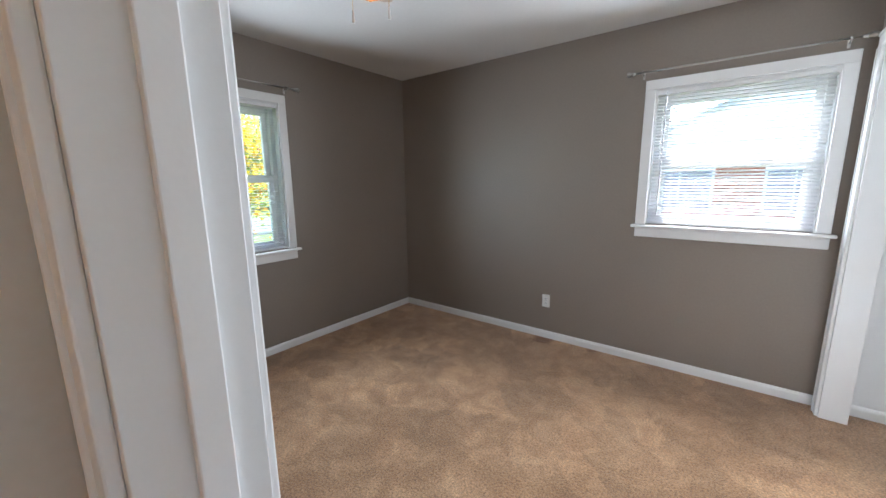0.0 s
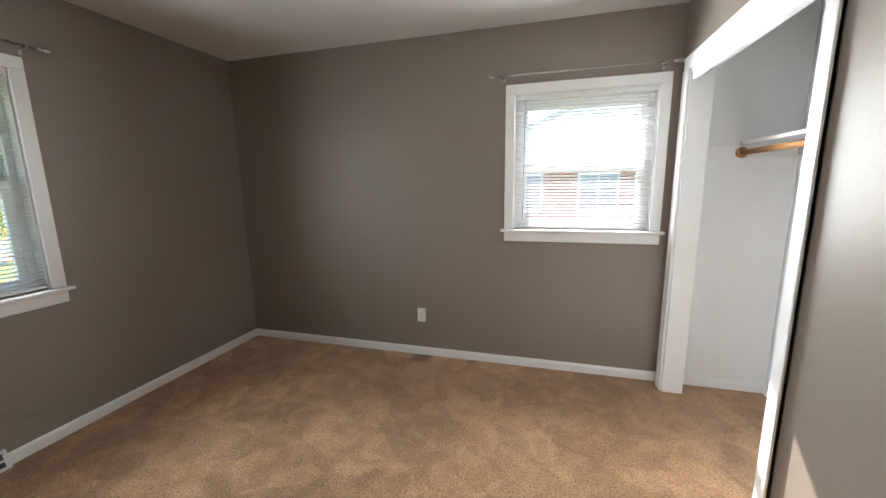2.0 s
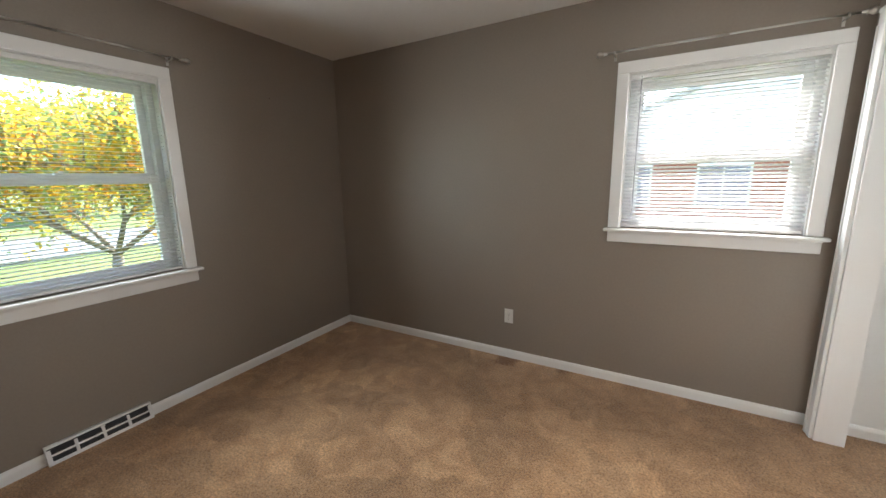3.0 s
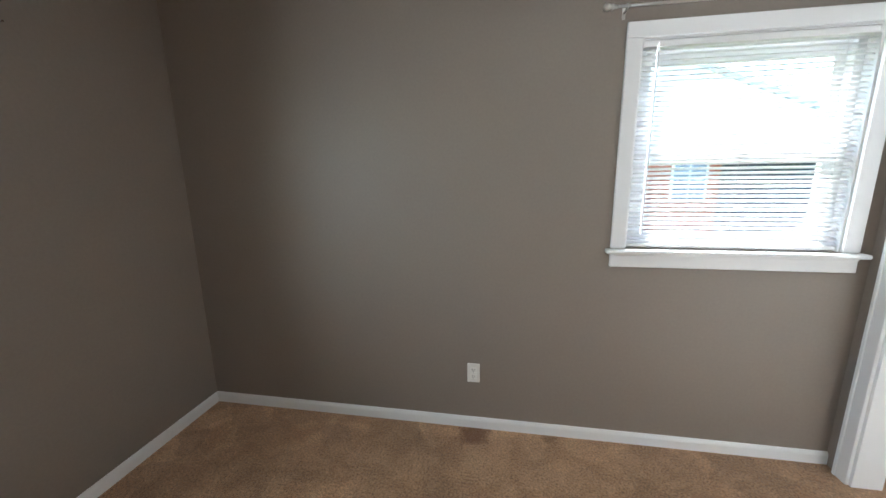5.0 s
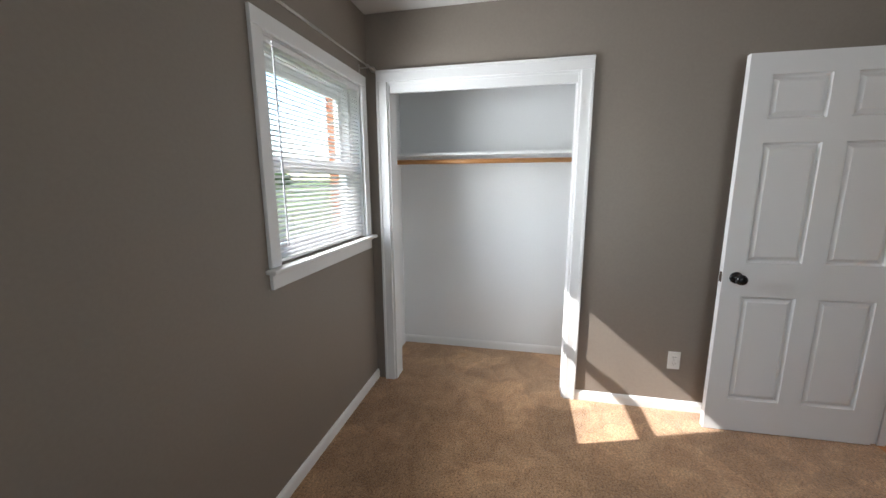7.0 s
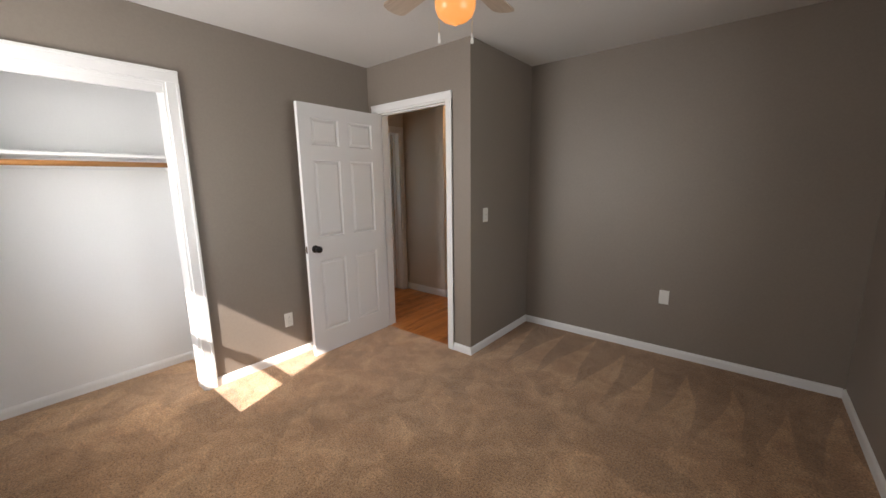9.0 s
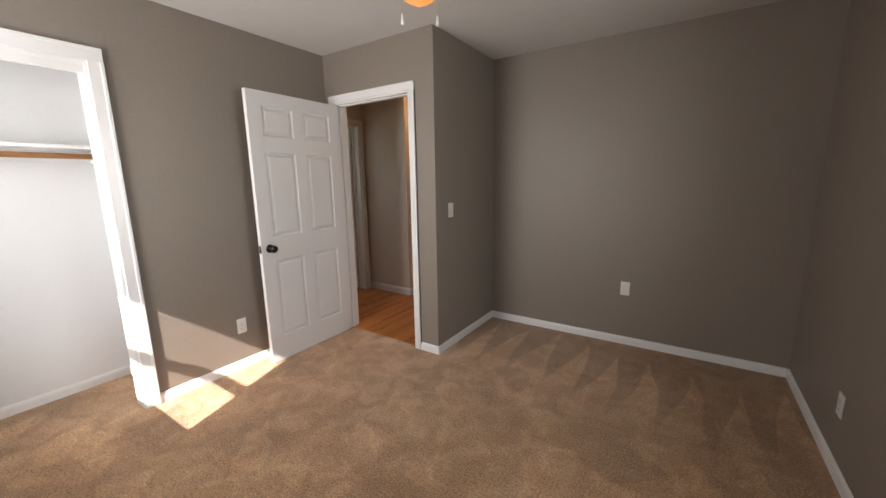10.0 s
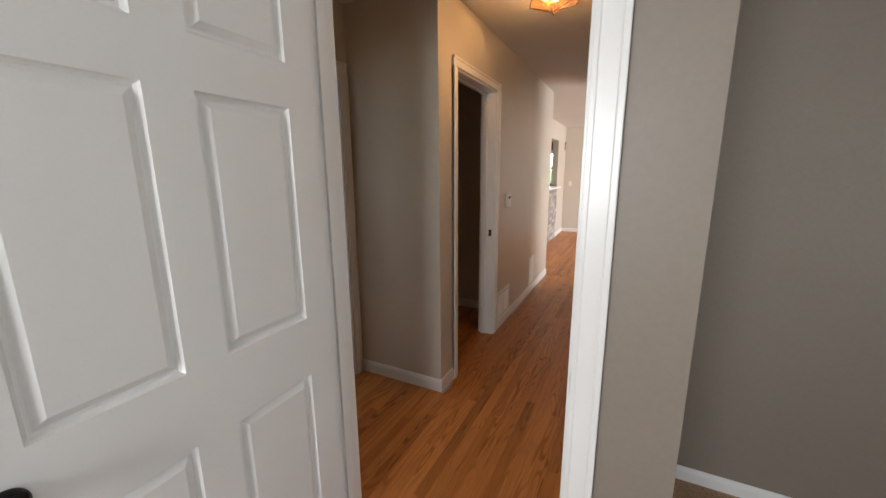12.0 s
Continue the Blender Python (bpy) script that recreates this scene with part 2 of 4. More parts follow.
def make_oak():
    """Golden-stained red oak strips; each strip takes its own tone and grain."""
    m, nt, b = material("golden_oak_strip")
    info = nt.nodes.new("ShaderNodeObjectInfo")
    isle = nt.nodes.new("ShaderNodeNewGeometry")
    luck = maths(nt, "FRACT", maths(nt, "ADD", info.outputs["Random"], isle.outputs["Random Per Island"]))
    p = where(nt)
    shift = nt.nodes.new("ShaderNodeCombineXYZ")
    nt.links.new(maths(nt, "MULTIPLY", luck, 37.0), shift.inputs["Y"])
    nt.links.new(maths(nt, "MULTIPLY", luck, 11.0), shift.inputs["X"])
    add = nt.nodes.new("ShaderNodeVectorMath")
    nt.links.new(p, add.inputs[0])
    nt.links.new(shift.outputs[0], add.inputs[1])
    flow = grain(nt, scaled(nt, add.outputs[0], (11.0, 1.0, 1.0)), 1.6, 1.0, 0.4)
    rings = maths(nt, "ABSOLUTE", maths(nt, "SUBTRACT", maths(nt, "FRACT", maths(nt, "MULTIPLY", flow, 9.0)), 0.5))
    line = grain(nt, scaled(nt, add.outputs[0], (26.0, 0.6, 1.0)), 2.2, 4.0, 0.6)
    bold = grain(nt, scaled(nt, add.outputs[0], (6.0, 0.8, 1.0)), 1.3, 2.0)
    pore = grain(nt, scaled(nt, add.outputs[0], (160.0, 7.0, 1.0)), 2.0, 3.0, 0.6)
    tone = ramp(nt, luck, (0.0, (0.30, 0.105, 0.028)), (0.06, (0.42, 0.150, 0.038)), (0.4, (0.50, 0.183, 0.046)), (0.8, (0.58, 0.222, 0.060)), (1.0, (0.52, 0.190, 0.050)))
    tone = mixed(nt, 0.55, tone, ramp(nt, line, (0.30, 0.6), (0.48, 0.95), (0.7, 1.10)), "MULTIPLY")
    tone = mixed(nt, ramp(nt, bold, (0.44, 0.12), (0.60, 0.85)), tone, mixed(nt, 1.0, tone, ramp(nt, rings, (0.0, (0.42, 0.33, 0.25)), (0.13, (0.62, 0.54, 0.46)), (0.26, 1.0)), "MULTIPLY"))
    tone = mixed(nt, 0.22, tone, ramp(nt, pore, (0.35, 0.55), (0.55, 1.05)), "MULTIPLY")
    nt.links.new(tone, b.inputs["Base Color"])
    b.inputs["Specular IOR Level"].default_value = 0.32
    nt.links.new(ramp(nt, grain(nt, p, 9.0, 4.0), (0.3, 0.30), (0.7, 0.42)), b.inputs["Roughness"])
    relief(nt, b, pore, 0.06, 0.0004)
    return m


def make_wood(name, dark, light, along):
    m, nt, b = material(name)
    line = grain(nt, scaled(nt, own(nt), along), 8.0, 4.0, 0.6, 0.6)
    nt.links.new(ramp(nt, line, (0.3, dark), (0.7, light)), b.inputs["Base Color"])
    b.inputs["Roughness"].default_value = 0.42
    relief(nt, b, line, 0.1, 0.0008)
    return m


def make_slat():
    """Thin white aluminium-look slat that lets a little light through."""
    m, nt, b = material("white_blind_slat")
    nt.links.new(ramp(nt, grain(nt, where(nt), 14.0), (0.3, (0.76, 0.76, 0.77)), (0.7, (0.82, 0.82, 0.82))), b.inputs["Base Color"])
    b.inputs["Roughness"].default_value = 0.4
    thin = nt.nodes.new("ShaderNodeBsdfTranslucent")
    thin.inputs[0].default_value = (0.92, 0.92, 0.93, 1)
    blend = nt.nodes.new("ShaderNodeMixShader")
    blend.inputs[0].default_value = 0.64
    nt.links.new(b.outputs[0], blend.inputs[1])
    nt.links.new(thin.outputs[0], blend.inputs[2])
    nt.links.new(blend.outputs[0], nt.nodes["Material Output"].inputs[0])
    return m


def make_pane():
    m, nt, b = material("clear_window_glass")
    nt.nodes.remove(b)
    clear = nt.nodes.new("ShaderNodeBsdfTransparent")
    clear.inputs[0].default_value = (0.93, 0.96, 0.95, 1)
    shine = nt.nodes.new("ShaderNodeBsdfGlossy")
    shine.inputs["Roughness"].default_value = 0.02
    blend = nt.nodes.new("ShaderNodeMixShader")
    edge = node(nt, "ShaderNodeLayerWeight", Blend=0.5).outputs["Facing"]
    nt.links.new(maths(nt, "ADD", maths(nt, "MULTIPLY", maths(nt, "POWER", edge, 4.0), 0.45), 0.008), blend.inputs[0])
    nt.links.new(clear.outputs[0], blend.inputs[1])
    nt.links.new(shine.outputs[0], blend.inputs[2])
    nt.links.new(blend.outputs[0], nt.nodes["Material Output"].inputs[0])
    return m


def make_glow(name, colour, strength, body):
    """Lit frosted or amber glass."""
    m, nt, b = material(name)
    tone = ramp(nt, grain(nt, own(nt), 9.0, 3.0), (0.3, tuple(c * 0.9 for c in colour)), (0.7, colour))
    b.inputs["Base Color"].default_value = (*body, 1)
    b.inputs["Roughness"].default_value = 0.25
    nt.links.new(tone, b.inputs["Emission Color"])
    b.inputs["Emission Strength"].default_value = strength
    return m


def make_amber():
    """Amber art glass: lit, and clear enough for the bulb to show and shine through."""
    m, nt, b = material("amber_glass")
    b.inputs["Base Color"].default_value = (0.16, 0.07, 0.02, 1)
    b.inputs["Roughness"].default_value = 0.15
    b.inputs["Emission Color"].default_value = (1.0, 0.5, 0.18, 1)
    b.inputs["Emission Strength"].default_value = 0.05
    clear = nt.nodes.new("ShaderNodeBsdfTransparent")
    clear.inputs[0].default_value = (1.0, 0.90, 0.76, 1)
    blend = nt.nodes.new("ShaderNodeMixShader")
    nt.links.new(ramp(nt, grain(nt, own(nt), 26.0, 3.0, 0.6, 1.5), (0.35, 0.35), (0.65, 0.8)), blend.inputs[0])
    nt.links.new(b.outputs[0], blend.inputs[1])
    nt.links.new(clear.outputs[0], blend.inputs[2])
    nt.links.new(blend.outputs[0], nt.nodes["Material Output"].inputs[0])
    return m


def make_brick():
    m, nt, b = material("red_brick")
    info = nt.nodes.new("ShaderNodeObjectInfo")
    isle = nt.nodes.new("ShaderNodeNewGeometry")
    luck = maths(nt, "FRACT", maths(nt, "ADD", info.outputs["Random"], isle.outputs["Random Per Island"]))
    tone = ramp(nt, luck, (0.0, (0.30, 0.095, 0.05)), (0.5, (0.40, 0.15, 0.085)), (1.0, (0.46, 0.20, 0.12)))
    tone = mixed(nt, 0.6, tone, ramp(nt, grain(nt, where(nt), 40.0, 5.0), (0.3, 0.6), (0.7, 1.15)), "MULTIPLY")
    nt.links.new(tone, b.inputs["Base Color"])
    b.inputs["Roughness"].default_value = 0.9
    return m


def make_lawn():
    m, nt, b = material("mown_lawn")
    p = where(nt)
    tone = ramp(nt, grain(nt, p, 0.6, 5.0), (0.3, (0.085, 0.13, 0.025)), (0.55, (0.12, 0.16, 0.035)), (0.75, (0.19, 0.19, 0.06)))
    tone = mixed(nt, 0.6, tone, ramp(nt, grain(nt, p, 30.0, 4.0, 0.7), (0.3, 0.5), (0.7, 1.3)), "MULTIPLY")
    nt.links.new(tone, b.inputs["Base Color"])
    b.inputs["Roughness"].default_value = 1.0
    return m


def make_leaf(name, *tones):
    """Leaves: each takes its own tone; light comes through them."""
    m, nt, b = material(name)
    isle = nt.nodes.new("ShaderNodeNewGeometry")
    n = len(tones) - 1
    tone = ramp(nt, isle.outputs["Random Per Island"], *[(i / n, c) for i, c in enumerate(tones)])
    nt.links.new(tone, b.inputs["Base Color"])
    b.inputs["Roughness"].default_value = 0.6
    thin = nt.nodes.new("ShaderNodeBsdfTranslucent")
    nt.links.new(tone, thin.inputs[0])
    blend = nt.nodes.new("ShaderNodeMixShader")
    blend.inputs[0].default_value = 0.60
    nt.links.new(b.outputs[0], blend.inputs[1])
    nt.links.new(thin.outputs[0], blend.inputs[2])
    nt.links.new(blend.outputs[0], nt.nodes["Material Output"].inputs[0])
    return m


def make_tile():
    m, nt, b = material("mixed_grey_stone_tile")
    info = nt.nodes.new("ShaderNodeObjectInfo")
    tone = ramp(nt, info.outputs["Random"], (0.0, (0.18, 0.17, 0.17)), (0.35, (0.36, 0.32, 0.29)), (0.7, (0.52, 0.49, 0.46)), (1.0, (0.28, 0.27, 0.28)))
    tone = mixed(nt, 0.5, tone, ramp(nt, grain(nt, where(nt), 30.0, 4.0), (0.3, 0.7), (0.7, 1.15)), "MULTIPLY")
    nt.links.new(tone, b.inputs["Base Color"])
    b.inputs["Roughness"].default_value = 0.5
    return m


CARPET, OAK, SLAT, PANE, BRICK, LAWN, TILE = make_carpet(), make_oak(), make_slat(), make_pane(), make_brick(), make_lawn(), make_tile()
ROD_WOOD = make_wood("honey_wood_dowel", (0.36, 0.15, 0.045), (0.50, 0.24, 0.08), (6.0, 0.4, 6.0))
CABINET_WOOD = make_wood("brown_cabinet_wood", (0.10, 0.045, 0.02), (0.19, 0.09, 0.04), (6.0, 6.0, 0.5))
BLADE_WOOD = make_wood("pale_fan_blade_wood", (0.42, 0.33, 0.25), (0.55, 0.45, 0.35), (0.6, 8.0, 1.0))
GLOBE_GLASS = make_glow("lit_frosted_globe", (1.0, 0.37, 0.075), 0.115, (0.45, 0.25, 0.12))
AMBER_GLASS = make_amber()
FILAMENT = make_glow("lit_bulb", (1.0, 0.72, 0.40), 1.2, (0.9, 0.8, 0.6))
YELLOW_LEAF = make_leaf("turning_leaves", (0.16, 0.26, 0.09), (0.27, 0.36, 0.12), (0.50, 0.48, 0.10), (0.80, 0.56, 0.05), (0.80, 0.50, 0.05), (0.78, 0.30, 0.06))
GREEN_LEAF = make_leaf("green_leaves", (0.11, 0.17, 0.08), (0.15, 0.21, 0.10), (0.20, 0.25, 0.12))


# ---- building helpers ----
def box(bm, x0, x1, y0, y1, z0, z1, soft=0.0, segments=2):
    m = Matrix.Translation(((x0 + x1) / 2, (y0 + y1) / 2, (z0 + z1) / 2)) @ Matrix.Diagonal((x1 - x0, y1 - y0, z1 - z0, 1))
    made = bmesh.ops.create_cube(bm, size=1, matrix=m)
    if soft:
        edges = list({e for v in made["verts"] for e in v.link_edges})
        bmesh.ops.bevel(bm, geom=edges, offset=soft, segments=segments, profile=0.5, affect="EDGES")
    return bm


def solid(*args, soft=0.0, segments=2):
    return box(bmesh.new(), *args, soft=soft, segments=segments)


def lathe(bm, profile, m=Matrix.Identity(4), steps=28):
    """Turns (radius, height) pairs round z."""
    rings = []
    for r, z in profile:
        if r < 1e-6:
            rings.append([bm.verts.new(m @ Vector((0, 0, z)))])
        else:
            rings.append([bm.verts.new(m @ Vector((r * math.cos(a), r * math.sin(a), z))) for a in (2 * math.pi * i / steps for i in range(steps))])
    for a, b in zip(rings, rings[1:]):
        for i in range(steps):
            j = (i + 1) % steps
            if len(a) == 1 and len(b) > 1:
                bm.faces.new((a[0], b[j], b[i]))
            elif len(b) == 1 and len(a) > 1:
                bm.faces.new((a[i], a[j], b[0]))
            elif len(a) > 1:
                bm.faces.new((a[i], a[j], b[j], b[i]))
    bmesh.ops.recalc_face_normals(bm, faces=bm.faces)
    for f in bm.faces:
        f.smooth = True
    return bm


def rod(bm, a, b, r0, r1=None, steps=12):
    a, b = Vector(a), Vector(b)
    m = Matrix.Translation(a) @ (b - a).to_track_quat("Z", "Y").to_matrix().to_4x4()
    length = (b - a).length
    r1 = r0 if r1 is None else r1
    return lathe(bm, [(0, 0), (r0, 0), (r1, length), (0, length)], m, steps)


def extrude(bm, outline, m, length):
    """Sweeps a closed outline of (u, v) along local x; u is local y, v is local z."""
    ends = [[bm.verts.new(m @ Vector((x, u, v))) for u, v in outline] for x in (0, length)]
    n = len(outline)
    for i in range(n):
        j = (i + 1) % n
        bm.faces.new((ends[0][i], ends[0][j], ends[1][j], ends[1][i]))
    bm.faces.new(ends[0][::-1])
    bm.faces.new(ends[1])
    bmesh.ops.recalc_face_normals(bm, faces=bm.faces)
    return bm


def finish(name, bm, mats):
    data = bpy.data.meshes.new(name)
    bm.to_mesh(data)
    bm.free()
    for m in mats if isinstance(mats, (list, tuple)) else [mats]:
        data.materials.append(m)
    return new(name, data)


def part(name, bm, mat, parent, label=""):
    ob = finish(name, bm, mat)
    ob.parent = parent
    return tagged(ob, label) if label else ob


def thing(name, m, label, category, group="", kind=""):
    ob = new(name)
    ob.matrix_basis = m
    ob.empty_display_size = 0.05
    return tagged(ob, label, category, group, kind)


def structure(name, bm, mats, label="", category="wall"):
    return tagged(finish(name, bm, mats), label, category, "", "structure")


def wall(name, axis, a0, a1, b0, b1, z0, z1, mats, openings=(), label=""):
    """A wall along axis from a0 to a1, b0 to b1 thick; mats: the low side's, the high side's and the ends' paint. openings: (a0, a1, z0, z1)."""
    us = sorted({a0, a1, *[u for o in openings for u in o[:2]]})
    zs = sorted({z0, z1, *[z for o in openings for z in o[2:]]})

    def full(i, k):
        if not (0 <= i < len(us) - 1 and 0 <= k < len(zs) - 1):
            return False
        u, z = (us[i] + us[i + 1]) / 2, (zs[k] + zs[k + 1]) / 2
        return not any(o[0] < u < o[1] and o[2] < z < o[3] for o in openings)

    bm = bmesh.new()

    def face(points, index):
        f = bm.faces.new([bm.verts.new((u, b, z) if axis == "x" else (b, u, z)) for u, b, z in points])
        f.material_index = index

    for i in range(len(us) - 1):
        for k in range(len(zs) - 1):
            if not full(i, k):
                continue
            u0, u1, w0, w1 = us[i], us[i + 1], zs[k], zs[k + 1]
            face(((u0, b0, w0), (u1, b0, w0), (u1, b0, w1), (u0, b0, w1)), 0)
            face(((u0, b1, w0), (u0, b1, w1), (u1, b1, w1), (u1, b1, w0)), 1)
            if not full(i - 1, k):
                face(((u0, b0, w0), (u0, b0, w1), (u0, b1, w1), (u0, b1, w0)), 2)
            if not full(i + 1, k):
                face(((u1, b0, w0), (u1, b1, w0), (u1, b1, w1), (u1, b0, w1)), 2)
            if not full(i, k - 1):
                face(((u0, b0, w0), (u0, b1, w0), (u1, b1, w0), (u1, b0, w0)), 2)
            if not full(i, k + 1):
                face(((u0, b0, w1), (u1, b0, w1), (u1, b1, w1), (u0, b1, w1)), 2)
    bmesh.ops.remove_doubles(bm, verts=bm.verts, dist=1e-5)
    bmesh.ops.recalc_face_normals(bm, faces=bm.faces)
    return structure(name, bm, mats, label)


BASE_OUTLINE = [(0, 0), (0.013, 0), (0.013, 0.046), (0.010, 0.056), (0.005, 0.064), (0, 0.066)]


def baseboard(name, a, b, mat=None, tall=1.0):
    """Skirting along the floor from a to b; it stands out to the left of that way."""
    a, b = Vector((*a, 0)), Vector((*b, 0))
    way = (b - a).normalized()
    m = Matrix.Translation(a) @ Matrix((way, Vector((-way.y, way.x, 0)), (0, 0, 1))).transposed().to_4x4()
    return structure(name, extrude(bmesh.new(), [(u, v * tall) for u, v in BASE_OUTLINE], m, (b - a).length), mat or TRIM, "white painted baseboard", "baseboard")


# ---- large structure ----
NW_X, NW_Z = (0.205, 1.115), (1.078, 2.018)      # north window opening
WW_Y, WW_Z = (1.705, 2.665), (0.868, 2.030)      # west window opening
wall("wall_north", "x", W - 0.16, 1.295, N, N + 0.15, 0, H, (TAUPE, WALL_CAP, TAUPE), [(*NW_X, *NW_Z)], "taupe painted bedroom wall with a window")
wall("wall_west", "y", S - 0.12, N, W - 0.16, W, 0, H, (WALL_CAP, TAUPE, TAUPE), [(*WW_Y, *WW_Z)], "taupe painted bedroom wall with a window")
CL_Y, CL_Z = (2.775, 3.968), 2.062               # closet opening
wall("wall_east", "y", D, N, E, E + 0.12, 0, H, (TAUPE, WHITE_WALL, TAUPE), [(*CL_Y, 0, CL_Z)], "taupe painted wall around the closet opening")
DR_X, DR_Z = (0.296, 1.128), 2.068               # bedroom doorway
wall("wall_door", "x", C, 2.07, D - 0.12, D, 0, H, (BEIGE, TAUPE, TAUPE), [(*DR_X, 0, DR_Z)], "painted wall with the bedroom doorway")
wall("wall_partition", "y", -3.22, D - 0.12, C, C + 0.12, 0, H, (TAUPE, BEIGE, BEIGE), (), "painted partition between bedroom and hall")
wall("wall_south", "x", W - 0.16, C, S - 0.12, S, 0, H, (WALL_CAP, TAUPE, TAUPE), (), "taupe painted bedroom wall")
wall("wall_closet_north", "x", 1.295, 1.985, N, N + 0.15, 0, H, (WHITE_WALL, WALL_CAP, WHITE_WALL), (), "white painted closet end wall")
wall("wall_closet_back", "y", 2.56, N, 1.885, 1.985, 0, H, (WHITE_WALL, WALL_CAP, WALL_CAP), (), "white painted closet back wall")
wall("wall_closet_side", "x", E + 0.12, 1.885, 2.56, 2.66, 0, H, (WALL_CAP, WHITE_WALL, WHITE_WALL), (), "white painted closet side wall")
# hall
HX, AX = 1.255, 1.912                            # hall side wall, end of the alcove
HD_Y, HD_Z = (-0.950, -0.160), 2.078
wall("wall_hall_east", "y", -3.22, -0.05, HX, HX + 0.12, 0, H, (BEIGE, BEIGE, BEIGE), [(*HD_Y, 0, HD_Z)], "beige painted hall wall with a doorway")
wall("wall_hall_end", "x", HX, AX + 0.04, -0.05, 0.07, 0, H, (BEIGE, BEIGE, BEIGE), (), "beige painted hall wall")
AD_Y = (0.142, 0.91)
wall("wall_alcove", "y", -0.05, D - 0.12, AX, AX + 0.12, 0, H, (BEIGE, BEIGE, BEIGE), [(*AD_Y, 0, 2.06)], "beige painted hall wall with a doorway")
wall("wall_side_room_south", "x", HX + 0.12, 3.3, -1.62, -1.50, 0, H, (BEIGE, BEIGE, BEIGE))
wall("wall_side_room_east", "y", -1.50, -0.05, 3.3, 3.42, 0, H, (BEIGE, BEIGE, BEIGE))
wall("wall_side_room_north", "x", AX + 0.04, 3.42, -0.17, -0.05, 0, H, (BEIGE, BEIGE, BEIGE))
wall("wall_bath_east", "y", -0.05, 1.30, 3.3, 3.42, 0, H, (WHITE_WALL, WHITE_WALL, WHITE_WALL), [(0.25, 1.0, 1.1, 2.0)])
wall("wall_bath_north", "x", 2.07, 3.42, 1.30, 1.42, 0, H, (WHITE_WALL, WHITE_WALL, WHITE_WALL))
# living room and kitchen past the hall
LX0, LX1, LY0, LY1 = -3.4, 1.75, -7.45, -3.22
wall("wall_living_north", "x", LX0, C, LY1, LY1 + 0.12, 0, H, (BEIGE, WALL_CAP, BEIGE))
wall("wall_living_far", "x", LX0, 4.4, LY0 - 0.12, LY0, 0, H, (WALL_CAP, BEIGE, BEIGE), [(1.90, 2.85, 1.12, 1.98)])
wall("wall_living_west", "y", LY0, LY1, LX0 - 0.12, LX0, 0, H, (WALL_CAP, BEIGE, BEIGE), [(-6.6, -4.4, 0.6, 2.1)])
wall("wall_pass_through", "y", LY0, LY1, LX1, LX1 + 0.12, 0, H, (BEIGE, BEIGE, BEIGE), [(-6.52, -3.90, 1.10, 2.10)], "wall with a wide pass-through to the kitchen")
wall("wall_kitchen_north", "x", HX + 0.12, 4.4, LY1, LY1 + 0.12, 0, H, (BEIGE, BEIGE, BEIGE))
wall("wall_kitchen_east", "y", LY0, LY1, 4.28, 4.4, 0, H, (BEIGE, BEIGE, BEIGE))

structure("ceiling", solid(LX0 - 0.2, 4.5, LY0 - 0.2, N + 0.15, H, H + 0.10), CEILING, "white painted ceiling", "ceiling")
bm = solid(W, 1.885, D - 0.035, N, -0.10, 0.0)
box(bm, W, C, S, D - 0.035, -0.10, 0.0)
structure("floor", bm, CARPET, "tan cut-pile carpet with brush marks", "carpet")
bm = bmesh.new()
box(bm, C + 0.05, 2.0, LY1, D - 0.035, -0.10, -0.012)
structure("subfloor_hall", bm, MORTAR, "subfloor under the hall boards", "floor")
structure("subfloor_living", solid(LX0, 4.4, LY0, LY1, -0.10, -0.002), OAK, "golden oak floor", "floor")
structure("subfloor_side_room", solid(2.0, 3.42, -1.62, 1.42, -0.10, -0.002), OAK, "golden oak floor", "floor")

baseboard("baseboard_north", (E, N), (W, N))
baseboard("baseboard_west_1", (W, N - 0.013), (W, 2.348))
baseboard("baseboard_west_2", (W, 1.883), (W, S))
baseboard("baseboard_south", (W + 0.013, S), (C, S))
baseboard("baseboard_partition", (C, S + 0.013), (C, D + 0.013))
baseboard("baseboard_door", (C, D), (0.247, D))
baseboard("baseboard_east", (E, D + 0.02), (E, 2.708))
baseboard("baseboard_closet_back", (1.885, 2.66), (1.885, N - 0.013))
baseboard("baseboard_closet_north", (1.885, N), (E + 0.12, N))
baseboard("baseboard_closet_south", (E + 0.12, 2.66), (1.885 - 0.013, 2.66))
baseboard("baseboard_hall_end", (HX - 0.013, 0.07), (AX, 0.07), tall=1.3)
baseboard("baseboard_hall_east_1", (HX, -0.106), (HX, 0.07), tall=1.3)
baseboard("baseboard_hall_east_2", (HX, LY1), (HX, -1.004), tall=1.3)
baseboard("baseboard_side_room", (HX + 0.12, -1.50), (3.3, -1.50), tall=1.3)
baseboard("baseboard_living", (LX0, LY0), (LX1, LY0), tall=1.3)
baseboard("baseboard_pass", (LX1, LY0 + 0.013), (LX1, -6.53), tall=1.3)
tagged(bpy.data.objects["baseboard_closet_back"], "white painted baseboard in the closet")


# ---- windows: local x along the wall, y outwards, z up ----
def casing_bar(bm, x0, x1, z0, z1, y=-0.018):
    return box(bm, x0, x1, y, 0.0, z0, z1, 0.004)


